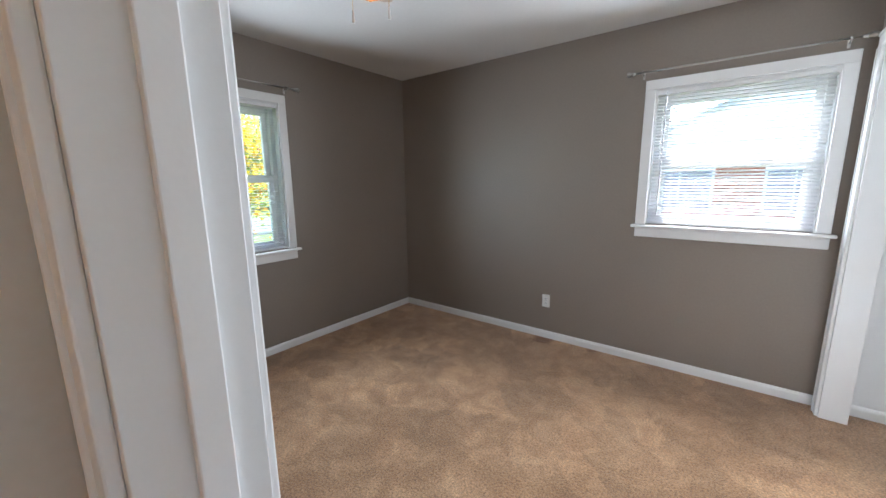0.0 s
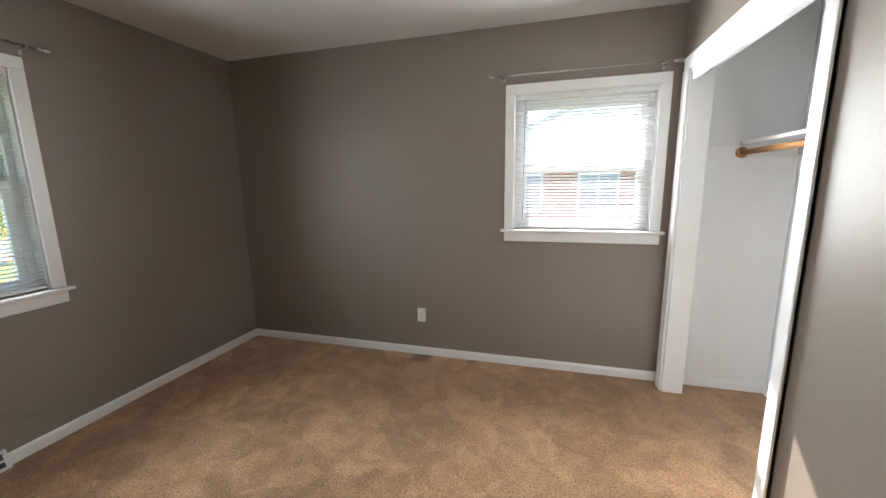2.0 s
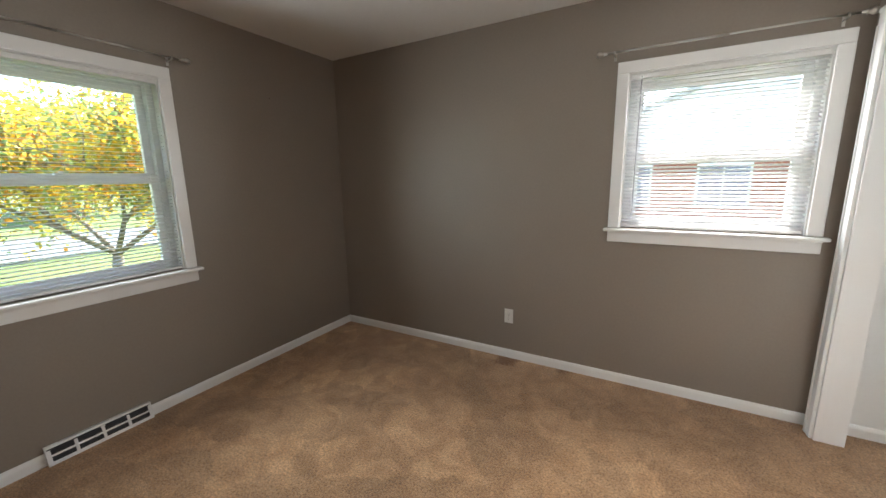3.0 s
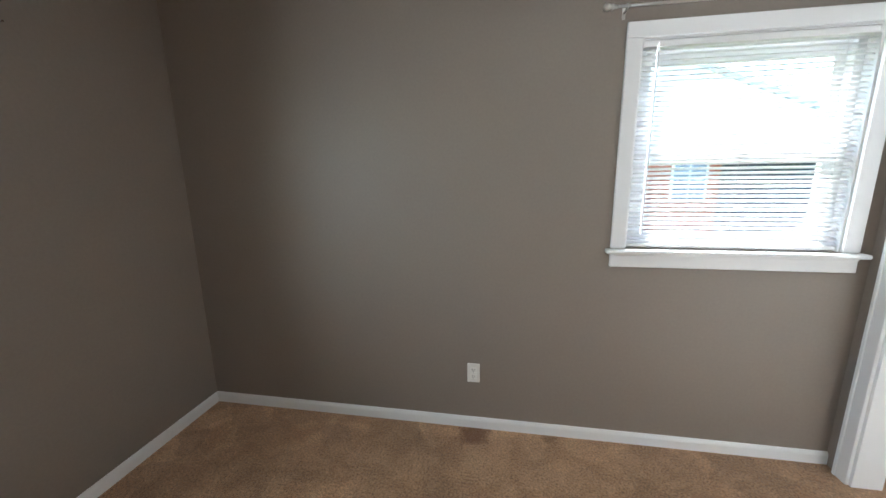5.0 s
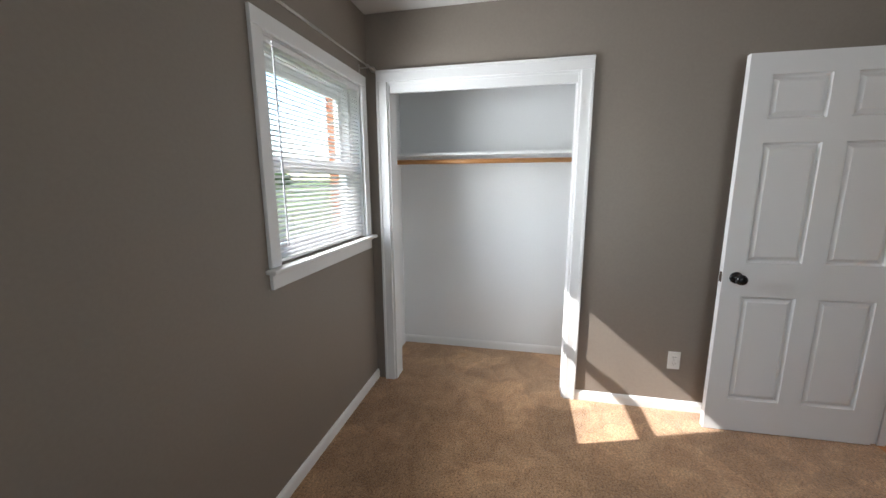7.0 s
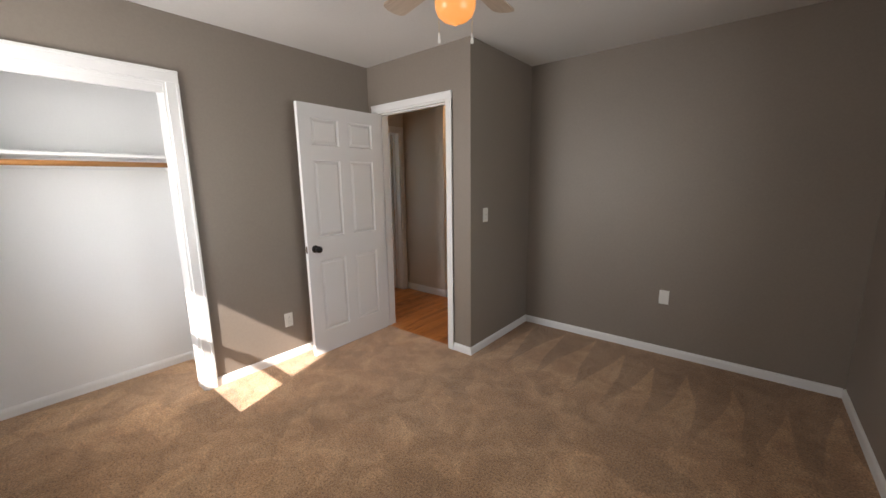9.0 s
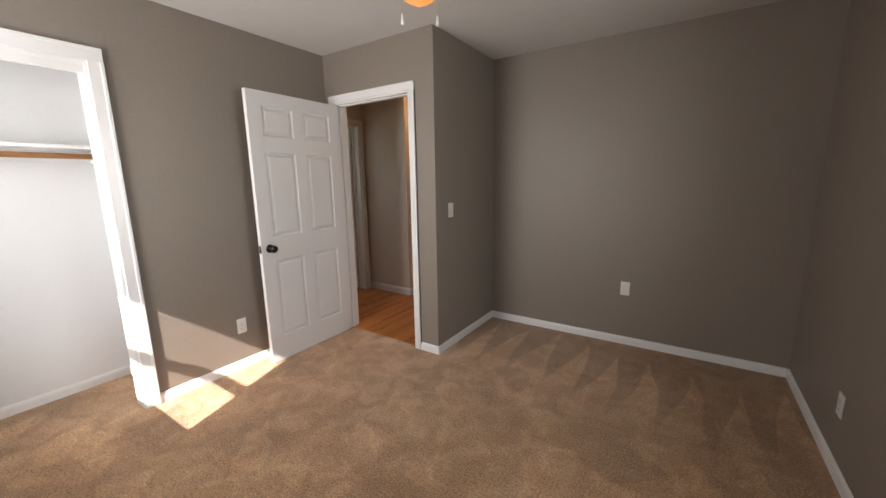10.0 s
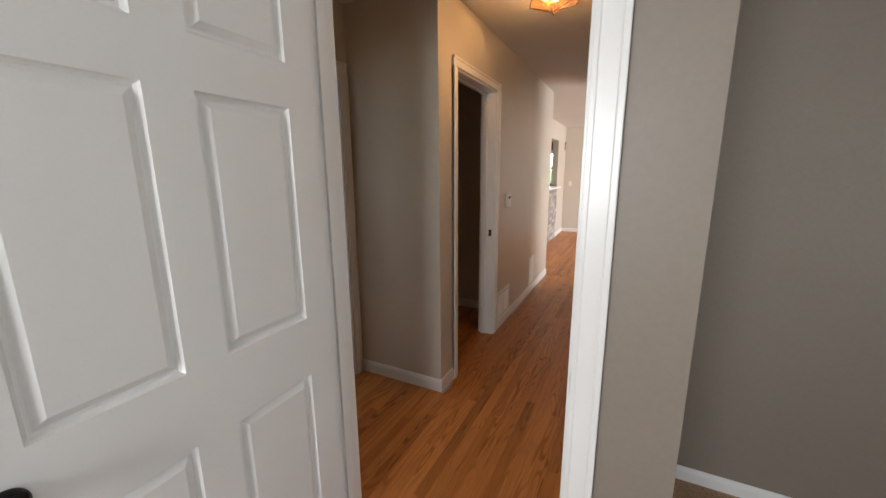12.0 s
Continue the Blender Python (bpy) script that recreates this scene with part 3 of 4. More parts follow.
def window(name, m, x0, x1, z0, z1, meet, label):
    top = thing(name, m, label, "window", "", "structure")
    cw = 0.062
    part("side_casing", casing_bar(bmesh.new(), x0 - cw, x0 + 0.004, z0, z1 - 0.004), TRIM, top)
    part("side_casing", casing_bar(bmesh.new(), x1 - 0.004, x1 + cw, z0, z1 - 0.004), TRIM, top)
    part("head_casing", casing_bar(bmesh.new(), x0 - cw, x1 + cw, z1 - 0.004, z1 + cw), TRIM, top)
    sill = bmesh.new()
    box(sill, x0 - cw - 0.024, x1 + cw + 0.024, -0.052, 0.0, z0 - 0.022, z0 - 0.002, 0.007, 3)
    box(sill, x0 + 0.002, x1 - 0.002, -0.002, 0.07, z0 - 0.021, z0 - 0.003)
    part("stool", sill, TRIM, top)
    apron = bmesh.new()
    box(apron, x0 - cw, x1 + cw, -0.017, 0.0, z0 - 0.092, z0 - 0.022, 0.004)
    box(apron, x0 - cw + 0.001, x1 + cw - 0.001, -0.024, -0.016, z0 - 0.034, z0 - 0.022, 0.003)
    part("apron", apron, TRIM, top)
    liner = bmesh.new()
    for a, b in ((x0, x0 + 0.012), (x1 - 0.012, x1)):
        box(liner, a, b, 0.001, 0.149, z0 - 0.002, z1)
    box(liner, x0 + 0.012, x1 - 0.012, 0.001, 0.149, z1 - 0.012, z1)
    part("jamb_liner", liner, TRIM, top)
    # vinyl unit
    u0, u1, v0, v1 = x0 + 0.012, x1 - 0.012, z0, z1 - 0.012
    frame_bm = bmesh.new()
    for a, b in ((u0, u0 + 0.034), (u1 - 0.034, u1)):
        box(frame_bm, a, b, 0.062, 0.146, v0, v1, 0.003)
    box(frame_bm, u0 + 0.034, u1 - 0.034, 0.062, 0.146, v1 - 0.030, v1, 0.003)
    box(frame_bm, u0 + 0.034, u1 - 0.034, 0.062, 0.146, v0 - 0.002, v0 + 0.026, 0.003)
    part("window_frame", frame_bm, VINYL, top)
    for sash, y, b0, b1 in (("lower_sash", 0.070, v0 + 0.026, meet + 0.012), ("upper_sash", 0.106, meet - 0.022, v1 - 0.030)):
        s0, s1, w = u0 + 0.034, u1 - 0.034, 0.042
        bm = bmesh.new()
        box(bm, s0, s0 + w, y, y + 0.034, b0, b1, 0.004)
        box(bm, s1 - w, s1, y, y + 0.034, b0, b1, 0.004)
        box(bm, s0 + w, s1 - w, y, y + 0.034, b0, b0 + 0.042, 0.004)
        box(bm, s0 + w, s1 - w, y, y + 0.034, b1 - 0.055, b1, 0.004)
        frame_ob = part(sash, bm, VINYL, top)
        pane = part("pane", solid(s0 + w - 0.003, s1 - w + 0.003, y + 0.015, y + 0.019, b0 + 0.039, b1 - 0.052), PANE, frame_ob, "clear glass pane")
        pane.visible_shadow = False
    latch = bmesh.new()
    xm = (x0 + x1) / 2
    box(latch, xm - 0.03, xm + 0.03, 0.066, 0.10, meet + 0.012, meet + 0.022, 0.003)
    lathe(latch, [(0, 0), (0.012, 0), (0.010, 0.008), (0, 0.009)], Matrix.Translation((xm, 0.082, meet + 0.022)), 14)
    part("sash_lock", latch, VINYL, top)
    return top


north_m, west_m = pose(0, N, 0), pose(W, 0, 0, 0, 0, 90)
window("window_1", north_m, *NW_X, *NW_Z, 1.525, "white vinyl double-hung window with white painted casing")
window("window_2", west_m, *WW_Y, *WW_Z, 1.455, "tall white double-hung window with white painted casing")
# out of view; placed so that daylight enters the living room
window("window_3", pose(LX0, 0, 0, 0, 0, 90), -6.6, -4.4, 0.6, 2.1, 1.35, "wide white living room window, unseen, added for daylight")
# added in an unseen wall to brighten the alcove doorway
window("window_5", pose(3.3, 0, 0, 0, 0, -90), -1.0, -0.25, 1.1, 2.0, 1.55, "white side room window, unseen, added for light")
window("window_4", pose(0, LY0, 0, 0, 0, 180), -2.85, -1.90, 1.12, 1.98, 1.55, "white kitchen window")


# ---- blinds ----
def slat_mesh(name, length):
    """One curved slat 25 mm wide, along x."""
    bm = bmesh.new()
    n = 5
    rows = []
    for side in (0.0, 0.0005):
        rows.append([[bm.verts.new((x, 0.0125 * u, 0.0022 * (1 - u * u) + side)) for x in (0, length)] for u in (2 * i / (n - 1) - 1 for i in range(n))])
    for r in rows:
        for a, b in zip(r, r[1:]):
            f = bm.faces.new((a[0], a[1], b[1], b[0]))
            f.smooth = True
    for k in (0, -1):
        bm.faces.new((rows[0][k][0], rows[0][k][1], rows[1][k][1], rows[1][k][0]))
    bmesh.ops.recalc_face_normals(bm, faces=bm.faces)
    data = bpy.data.meshes.new(name)
    bm.to_mesh(data)
    bm.free()
    data.materials.append(SLAT)
    return data


def blind(m, x0, x1, z0, z1, tilt, wand_at, label):
    """A mini blind let down in the opening x0 to x1, z0 to z1."""
    top = thing("mini_blind", m, label, "blind", "mini blinds on the windows")
    y = 0.0195
    head = bmesh.new()
    box(head, x0 + 0.014, x1 - 0.014, y - 0.018, y + 0.018, z1 - 0.040, z1 - 0.014, 0.002)
    box(head, x0 + 0.013, x0 + 0.020, y - 0.022, y + 0.020, z1 - 0.044, z1 - 0.0125, 0.001)
    box(head, x1 - 0.020, x1 - 0.013, y - 0.022, y + 0.020, z1 - 0.044, z1 - 0.0125, 0.001)
    part("head_rail", head, ENAMEL, top)
    part("bottom_rail", solid(x0 + 0.015, x1 - 0.015, y - 0.012, y + 0.012, z0 + 0.006, z0 + 0.022, soft=0.004), ENAMEL, top)
    low, high, pitch = z0 + 0.034, z1 - 0.052, 0.0212
    data = slat_mesh("slat", x1 - x0 - 0.028)
    n = int((high - low) / pitch)
    for i in range(n + 1):
        ob = new("slat", data)
        ob.parent = top
        ob.matrix_basis = pose(x0 + 0.014, y, low + i * (high - low) / n, tilt + random.uniform(-1.5, 1.5), random.uniform(-0.12, 0.12), 0)
    for x in (x0 + 0.14, (x0 + x1) / 2, x1 - 0.14):
        cord = bmesh.new()
        for dy in (-0.0135, 0.0135):
            rod(cord, (x, y + dy, z0 + 0.02), (x, y + dy, z1 - 0.04), 0.0006, steps=5)
        part("ladder_cord", cord, PLASTIC, top)
    wand = rod(bmesh.new(), (wand_at, y - 0.026, z1 - 0.05), (wand_at - 0.002, y - 0.030, z0 + 0.075), 0.0045, steps=6)
    rod(wand, (wand_at, y - 0.026, z1 - 0.028), (wand_at, y - 0.026, z1 - 0.052), 0.002, steps=6)
    part("tilt_wand", wand, WAND, top, "clear grey plastic wand")
    return top


WAND = plain("smoky_plastic_wand", (0.42, 0.42, 0.44), 0.15)
blind(north_m, *NW_X, *NW_Z, 30.0, NW_X[0] + 0.072, "white mini blind lowered with its slats open")
blind(west_m, *WW_Y, *WW_Z, 6.0, WW_Y[0] + 0.08, "white mini blind lowered with level slats")


# ---- curtain rods ----
def curtain_rod(m, x0, x1, z, label):
    top = thing("curtain_rod", m, label, "curtain rod", "curtain rods over the windows")
    y = -0.058
    bar = rod(bmesh.new(), (x0 + 0.03, y, z), ((x0 + x1) / 2 + 0.05, y, z), 0.0062, steps=16)
    rod(bar, ((x0 + x1) / 2, y, z), (x1 - 0.03, y, z), 0.0050, steps=16)
    part("rod", bar, NICKEL, top)
    for x, way in ((x0, 90), (x1, -90)):
        f = lathe(bmesh.new(), [(0, -0.030), (0.008, -0.030), (0.008, -0.016), (0.013, -0.013), (0.013, -0.008), (0.009, -0.004), (0.015, 0.004), (0.0175, 0.014), (0.015, 0.023), (0.008, 0.030), (0, 0.032)], pose(x + (0.005 if way > 0 else -0.005), y, z, 0, -way, 0), 20)
        part("finial", f, NICKEL, top)
    for x in (x0 + 0.075, x1 - 0.075):
        b = bmesh.new()
        box(b, x - 0.007, x + 0.007, -0.003, 0.0, z - 0.035, z + 0.012, 0.001)
        box(b, x - 0.005, x + 0.005, y - 0.004, -0.002, z - 0.012, z - 0.008, 0.001)
        lathe(b, [(0.0085, -0.006), (0.0105, -0.006), (0.0105, 0.006), (0.0085, 0.006)], pose(x, y, z, 0, 90, 0), 16)
        part("bracket", b, NICKEL, top)
    return top


curtain_rod(north_m, 0.05, 1.195, 2.128, "thin brushed nickel curtain rod with round finials")
curtain_rod(west_m, 1.565, 2.805, 2.143, "thin brushed nickel curtain rod over the tall window")


# ---- doorways ----
def doorway(name, m, x0, x1, z1, depth, label, sides=(True, True), stop=0.070):
    """Jambs, stop and casings of an opening; local x along the wall, y through it from 0 to depth."""
    top = thing(name, m, label, "door frame", "", "structure")
    jt = 0.019
    for a, b in ((x0, x0 + jt), (x1 - jt, x1)):
        part("jamb", solid(a, b, -0.001, depth + 0.001, 0, z1 - jt, soft=0.0015), TRIM, top)
    part("head_jamb", solid(x0, x1, -0.001, depth + 0.001, z1 - jt, z1, soft=0.0015), TRIM, top)
    if stop:
        s = bmesh.new()
        box(s, x0 + jt, x0 + jt + 0.011, stop - 0.034, stop, 0, z1 - jt, 0.002)
        box(s, x1 - jt - 0.011, x1 - jt, stop - 0.034, stop, 0, z1 - jt, 0.002)
        box(s, x0 + jt + 0.011, x1 - jt - 0.011, stop - 0.034, stop, z1 - jt - 0.011, z1 - jt, 0.002)
        part("door_stop", s, TRIM, top)
    cw, rv = 0.058, 0.006
    for on, y0, y1, out in ((sides[0], -0.016, -0.001, -1), (sides[1], depth + 0.001, depth + 0.016, 1)):
        if not on:
            continue
        for a, b in ((x0 + rv - cw, x0 + rv), (x1 - rv, x1 - rv + cw)):
            bm = bmesh.new()
            box(bm, a, b, y0, y1, 0, z1 - rv, 0.003)
            lo, hi = (a, a + 0.016) if a < x0 else (b - 0.016, b)
            box(bm, lo, hi, min(y0, y0 + out * 0.005), max(y1, y1 + out * 0.005), 0, z1 - rv, 0.003)
            part("side_casing", bm, TRIM, top)
        bm = bmesh.new()
        box(bm, x0 + rv - cw, x1 - rv + cw, y0, y1, z1 - rv, z1 - rv + cw, 0.003)
        box(bm, x0 + rv - cw, x1 - rv + cw, min(y0, y0 + out * 0.005), max(y1, y1 + out * 0.005), z1 - rv + cw - 0.016, z1 - rv + cw, 0.003)
        part("head_casing", bm, TRIM, top)
    return top


doorway("door_frame_1", pose(0, D - 0.12, 0), *DR_X, DR_Z, 0.12, "white painted door frame between bedroom and hall", stop=0.083)
strike_1 = solid(DR_X[0] + 0.0188, DR_X[0] + 0.0205, 0.088, 0.112, 0.885, 0.945, soft=0.0005)
part("strike_plate", strike_1, BRONZE, bpy.data.objects["door_frame_1"], "small dark strike plate")
hall_frame = doorway("door_frame_2", pose(HX, 0, 0, 0, 0, 90) @ pose(0, -0.12, 0), *HD_Y, HD_Z, 0.12, "white painted door frame in the hall", stop=0.05)
doorway("door_frame_3", pose(AX, 0, 0, 0, 0, 90) @ pose(0, -0.12, 0), *AD_Y, 2.06, 0.12, "white painted door frame beside the hall corner", stop=0.05)
strike = solid(HD_Y[0] + 0.0185, HD_Y[0] + 0.0205, 0.075, 0.10, 0.90, 0.955, soft=0.0005)
lathe(strike, [(0, 0.0024), (0.009, 0.0022), (0.009, 0.0)], pose(HD_Y[0] + 0.019, 0.087, 0.927, 0, 90, 0), 14)
part("strike_plate", strike, BRONZE, hall_frame, "small dark strike plate")

# closet opening: jambs, casing and the track fascia under the head
closet = thing("closet_frame", pose(E, 0, 0, 0, 0, 90) @ pose(0, -0.12, 0), "white painted closet opening with fascia board", "closet frame", "", "structure")
y0c, y1c = CL_Y
for a, b in ((y0c, y0c + 0.019), (y1c - 0.019, y1c)):
    part("jamb", solid(a, b, -0.002, 0.121, 0, CL_Z - 0.019, soft=0.0015), TRIM, closet)
part("head_jamb", solid(y0c, y1c, -0.002, 0.121, CL_Z - 0.019, CL_Z, soft=0.0015), TRIM, closet)
for a, b in ((y0c - 0.065, y0c + 0.006), (y1c - 0.006, y1c + 0.065)):
    bm = solid(a, b, 0.121, 0.137, 0, CL_Z - 0.006, soft=0.003)
    lo, hi = (a, a + 0.018) if a < y0c else (b - 0.018, b)
    box(bm, lo, hi, 0.121, 0.142, 0, CL_Z - 0.006, 0.003)
    part("side_casing", bm, TRIM, closet)
bm = solid(y0c - 0.065, y1c + 0.065, 0.121, 0.137, CL_Z - 0.006, CL_Z + 0.065, soft=0.003)
box(bm, y0c - 0.065, y1c + 0.065, 0.121, 0.142, CL_Z + 0.047, CL_Z + 0.065, 0.003)
part("head_casing", bm, TRIM, closet)
bm = solid(y0c + 0.019, y1c - 0.019, 0.096, 0.115, CL_Z - 0.072, CL_Z - 0.019, soft=0.003)
box(bm, y0c + 0.019, y1c - 0.019, 0.110, 0.1195, CL_Z - 0.028, CL_Z - 0.019, 0.002)
part("fascia", bm, TRIM, closet)

# ---- closet: shelf and hanging rod ----
shelf = thing("closet_shelf", pose(0, 0, 0), "white painted closet shelf on wall cleats", "shelf")
part("board", solid(1.575, 1.884, 2.662, N - 0.002, 1.617, 1.636, soft=0.002), TRIM, shelf)
part("back_cleat", solid(1.866, 1.884, 2.68, N - 0.02, 1.550, 1.616, soft=0.002), TRIM, shelf)
part("side_cleat", solid(1.37, 1.884, N - 0.020, N - 0.001, 1.540, 1.616, soft=0.002), TRIM, shelf)
part("side_cleat", solid(1.37, 1.884, 2.661, 2.680, 1.540, 1.616, soft=0.002), TRIM, shelf)
hang = thing("closet_rod", pose(1.584, 0, 1.573), "honey-coloured wooden hanging rod", "closet rod")
part("dowel", rod(bmesh.new(), (0, 2.69, 0), (0, N - 0.03, 0), 0.0165, steps=20), ROD_WOOD, hang)
for y, way in ((2.680, -90), (N - 0.020, 90)):
    part("socket", lathe(bmesh.new(), [(0, 0), (0.033, 0), (0.033, 0.008), (0.026, 0.016), (0.020, 0.018), (0, 0.018)], pose(0, y, 0, way, 0, 0), 24), ROD_WOOD, hang)


# ---- six-panel door ----
def panel_door(m, width, height, label, knob=BLACK):
    """Leaf from the hinge line at x = 0 to x = width; both faces panelled; thickness along y from 0 to 0.035."""
    top = thing("door", m, label, "door", "", "structure")
    st, mu, t = 0.103, 0.101, 0.035
    pw = (width - 2 * st - mu) / 2
    columns = ((st, st + pw), (st + pw + mu, width - st))
    rows = ((0.195, 0.803), (0.990, 1.607), (1.722, height - 0.102))
    bm = bmesh.new()
    xs = [0, columns[0][0], columns[0][1], columns[1][0], columns[1][1], width]
    zs = [0, *[z for r in rows for z in r], height]
    steps = ((0.0, 0.0), (0.003, 0.0080), (0.009, 0.0135), (0.015, 0.0135), (0.033, 0.0015))
    for y, way in ((0.0, 1), (t, -1)):
        for i in range(5):
            for k in range(7):
                x0, x1, z0, z1 = xs[i], xs[i + 1], zs[k], zs[k + 1]
                if i in (1, 3) and k in (1, 3, 5):
                    loops = [[bm.verts.new((x, y + way * d, z)) for x, z in ((x0 + s, z0 + s), (x1 - s, z0 + s), (x1 - s, z1 - s), (x0 + s, z1 - s))] for s, d in steps]
                    for a, b in zip(loops, loops[1:]):
                        for j in range(4):
                            bm.faces.new((a[j], a[(j + 1) % 4], b[(j + 1) % 4], b[j]))
                    bm.faces.new(loops[-1])
                else:
                    bm.faces.new([bm.verts.new((x, y, z)) for x, z in ((x0, z0), (x1, z0), (x1, z1), (x0, z1))])
    for x in (0, width):
        bm.faces.new([bm.verts.new((x, y, z)) for y, z in ((0, 0), (t, 0), (t, height), (0, height))])
    for z in (0, height):
        bm.faces.new([bm.verts.new((x, y, z)) for x, y in ((0, 0), (width, 0), (width, t), (0, t))])
    bmesh.ops.remove_doubles(bm, verts=bm.verts, dist=1e-5)
    bmesh.ops.recalc_face_normals(bm, faces=bm.faces)
    part("leaf", bm, DOOR_PAINT, top, "white painted six-panel leaf")
    if knob:
        for y, way in ((0.0, 90), (t, -90)):
            k = lathe(bmesh.new(), [(0, 0), (0.032, 0), (0.032, 0.004), (0.026, 0.009), (0.013, 0.012), (0.011, 0.028), (0.016, 0.034), (0.026, 0.042), (0.0285, 0.052), (0.026, 0.062), (0.016, 0.069), (0, 0.071)], pose(width - 0.066, y, 0.905, way, 0, 0), 28)
            part("knob", k, knob, top, "black door knob")
        part("latch_plate", solid(width - 0.001, width + 0.001, 0.005, 0.030, 0.877, 0.933, soft=0.0004), BRONZE, top, "dark metal latch plate")
    return top


HINGE = Vector((1.121, 1.196))
leaf_m = pose(HINGE.x, HINGE.y, 0.006, 0, 0, 91.2)
bedroom_door = panel_door(leaf_m, 0.819, 2.032, "white six-panel door standing open into the bedroom")
for z in (0.22, 1.02, 1.80):
    h = rod(bmesh.new(), (0.002, -0.006, z - 0.044), (0.002, -0.006, z + 0.044), 0.0058, steps=12)
    box(h, -0.001, 0.003, -0.003, 0.028, z - 0.044, z + 0.044, 0.0004)
    part("hinge", h, DOOR_PAINT, bedroom_door, "hinge painted over in white")


# ---- wall plates ----
def plate(name, m, kind, label):
    """A cover plate, face towards local -y, centred on its origin."""
    top = thing(name, m, label, kind)
    part("cover", solid(-0.035, 0.035, -0.006, 0.0, -0.0575, 0.0575, soft=0.003), PLASTIC, top)
    if kind == "outlet":
        for z in (-0.0195, 0.0195):
            face = part("receptacle", solid(-0.0168, 0.0168, -0.0085, -0.005, z - 0.0142, z + 0.0142, soft=0.004, segments=3), PLASTIC, top)
            for x, h in ((-0.0063, 0.0042), (0.0063, 0.0034)):
                part("slot", solid(x - 0.0011, x + 0.0011, -0.0089, -0.0083, z + 0.002 - h, z + 0.002 + h), SLOT, face)
            part("ground_hole", lathe(bmesh.new(), [(0, 0.0004), (0.0024, 0.0004), (0.0024, 0)], pose(0, -0.0085, z - 0.0085, 90, 0, 0), 10), SLOT, face)
        part("screw", lathe(bmesh.new(), [(0, 0.0015), (0.0028, 0.001), (0.003, 0)], pose(0, -0.006, 0, 90, 0, 0), 12), NICKEL, top)
    elif kind == "light switch":
        part("toggle", solid(-0.0045, 0.0045, -0.017, -0.005, -0.004, 0.012, soft=0.002), PLASTIC, top)
        for z in (-0.030, 0.030):
            part("screw", lathe(bmesh.new(), [(0, 0.0015), (0.0028, 0.001), (0.003, 0)], pose(0, -0.006, z, 90, 0, 0), 12), NICKEL, top)
    else:
        for z in (-0.021, 0.021):
            part("screw", lathe(bmesh.new(), [(0, 0.0012), (0.0028, 0.001), (0.003, 0)], pose(0, -0.006, z, 90, 0, 0), 12), PLASTIC, top)
    return top


plate("outlet", pose(-0.527, N, 0.345), "outlet", "white duplex outlet in the window wall")
plate("outlet", pose(E, 2.140, 0.332, 0, 0, -90), "outlet", "white duplex outlet beside the open door")
plate("outlet", pose(W, 1.170, 0.325, 0, 0, 90), "outlet", "white duplex outlet under the tall window wall")
plate("blank_plate", pose(-1.145, S, 0.485, 0, 0, 180), "cover plate", "blank white cover plate on the bare wall")
plate("light_switch", pose(C, 0.982, 1.157, 0, 0, -90), "light switch", "white toggle switch near the doorway")
plate("light_switch", pose(1.60, LY0, 1.17, 0, 0, 180), "light switch", "white double switch plate on the far wall")


# ---- baseboard register ----
def register():
    """White floor-level register, 0.46 m long, face towards local -y."""
    top = thing("baseboard_register", pose(W, 2.115, 0, 0, 0, 90), "white metal baseboard register with open louvres", "vent")
    L, hgt = 0.232, 0.100
    side = [(0, 0.004), (-0.046, 0.004), (-0.046, 0.014), (-0.018, hgt), (0, hgt)]
    # cavity sheet, and the louvres below, are coloured dark for the shade inside
    back = bmesh.new()
    box(back, -L + 0.004, L - 0.004, -0.010, -0.001, 0.006, hgt - 0.004)
    part("cavity", back, SLOT, top, "dark sheet for the shade inside the register")
    for x in (-L, L - 0.006):
        part("end_cap", extrude(bmesh.new(), side, Matrix.Translation((x, 0, 0)), 0.006), ENAMEL, top)

    def face_y(z):
        return -0.046 + (z - 0.014) / (hgt - 0.014) * 0.028

    def strip(bm, x0, x1, z0, z1, thick=0.003):
        o = [(face_y(z0), z0), (face_y(z1), z1), (face_y(z1) + thick, z1), (face_y(z0) + thick, z0)]
        extrude(bm, o, Matrix.Translation((x0, 0, 0)), x1 - x0)

    face = bmesh.new()
    strip(face, -L + 0.006, L - 0.006, 0.006, 0.022)
    strip(face, -L + 0.006, L - 0.006, 0.047, 0.056)
    strip(face, -L + 0.006, L - 0.006, 0.088, hgt)
    for x in (-L + 0.012, -0.115, 0.0, 0.115, L - 0.012):
        strip(face, x - 0.007, x + 0.007, 0.020, 0.049)
        strip(face, x - 0.007, x + 0.007, 0.054, 0.082)
    box(face, -L + 0.006, L - 0.006, -0.019, -0.001, hgt - 0.003, hgt, 0.001)
    part("face", face, ENAMEL, top)
    for z in (0.027, 0.033, 0.039, 0.060, 0.066, 0.072, 0.078):
        bm = bmesh.new()
        box(bm, -L + 0.008, L - 0.008, face_y(z) + 0.004, face_y(z) + 0.018, z - 0.001, z + 0.001)
        part("louvre", bm, SHADE_GREY, top)
    knob = bmesh.new()
    box(knob, -0.010, 0.010, face_y(0.085) - 0.008, face_y(0.085) + 0.004, 0.082, 0.088, 0.002)
    part("damper_lever", knob, ENAMEL, top)
    return top


register()


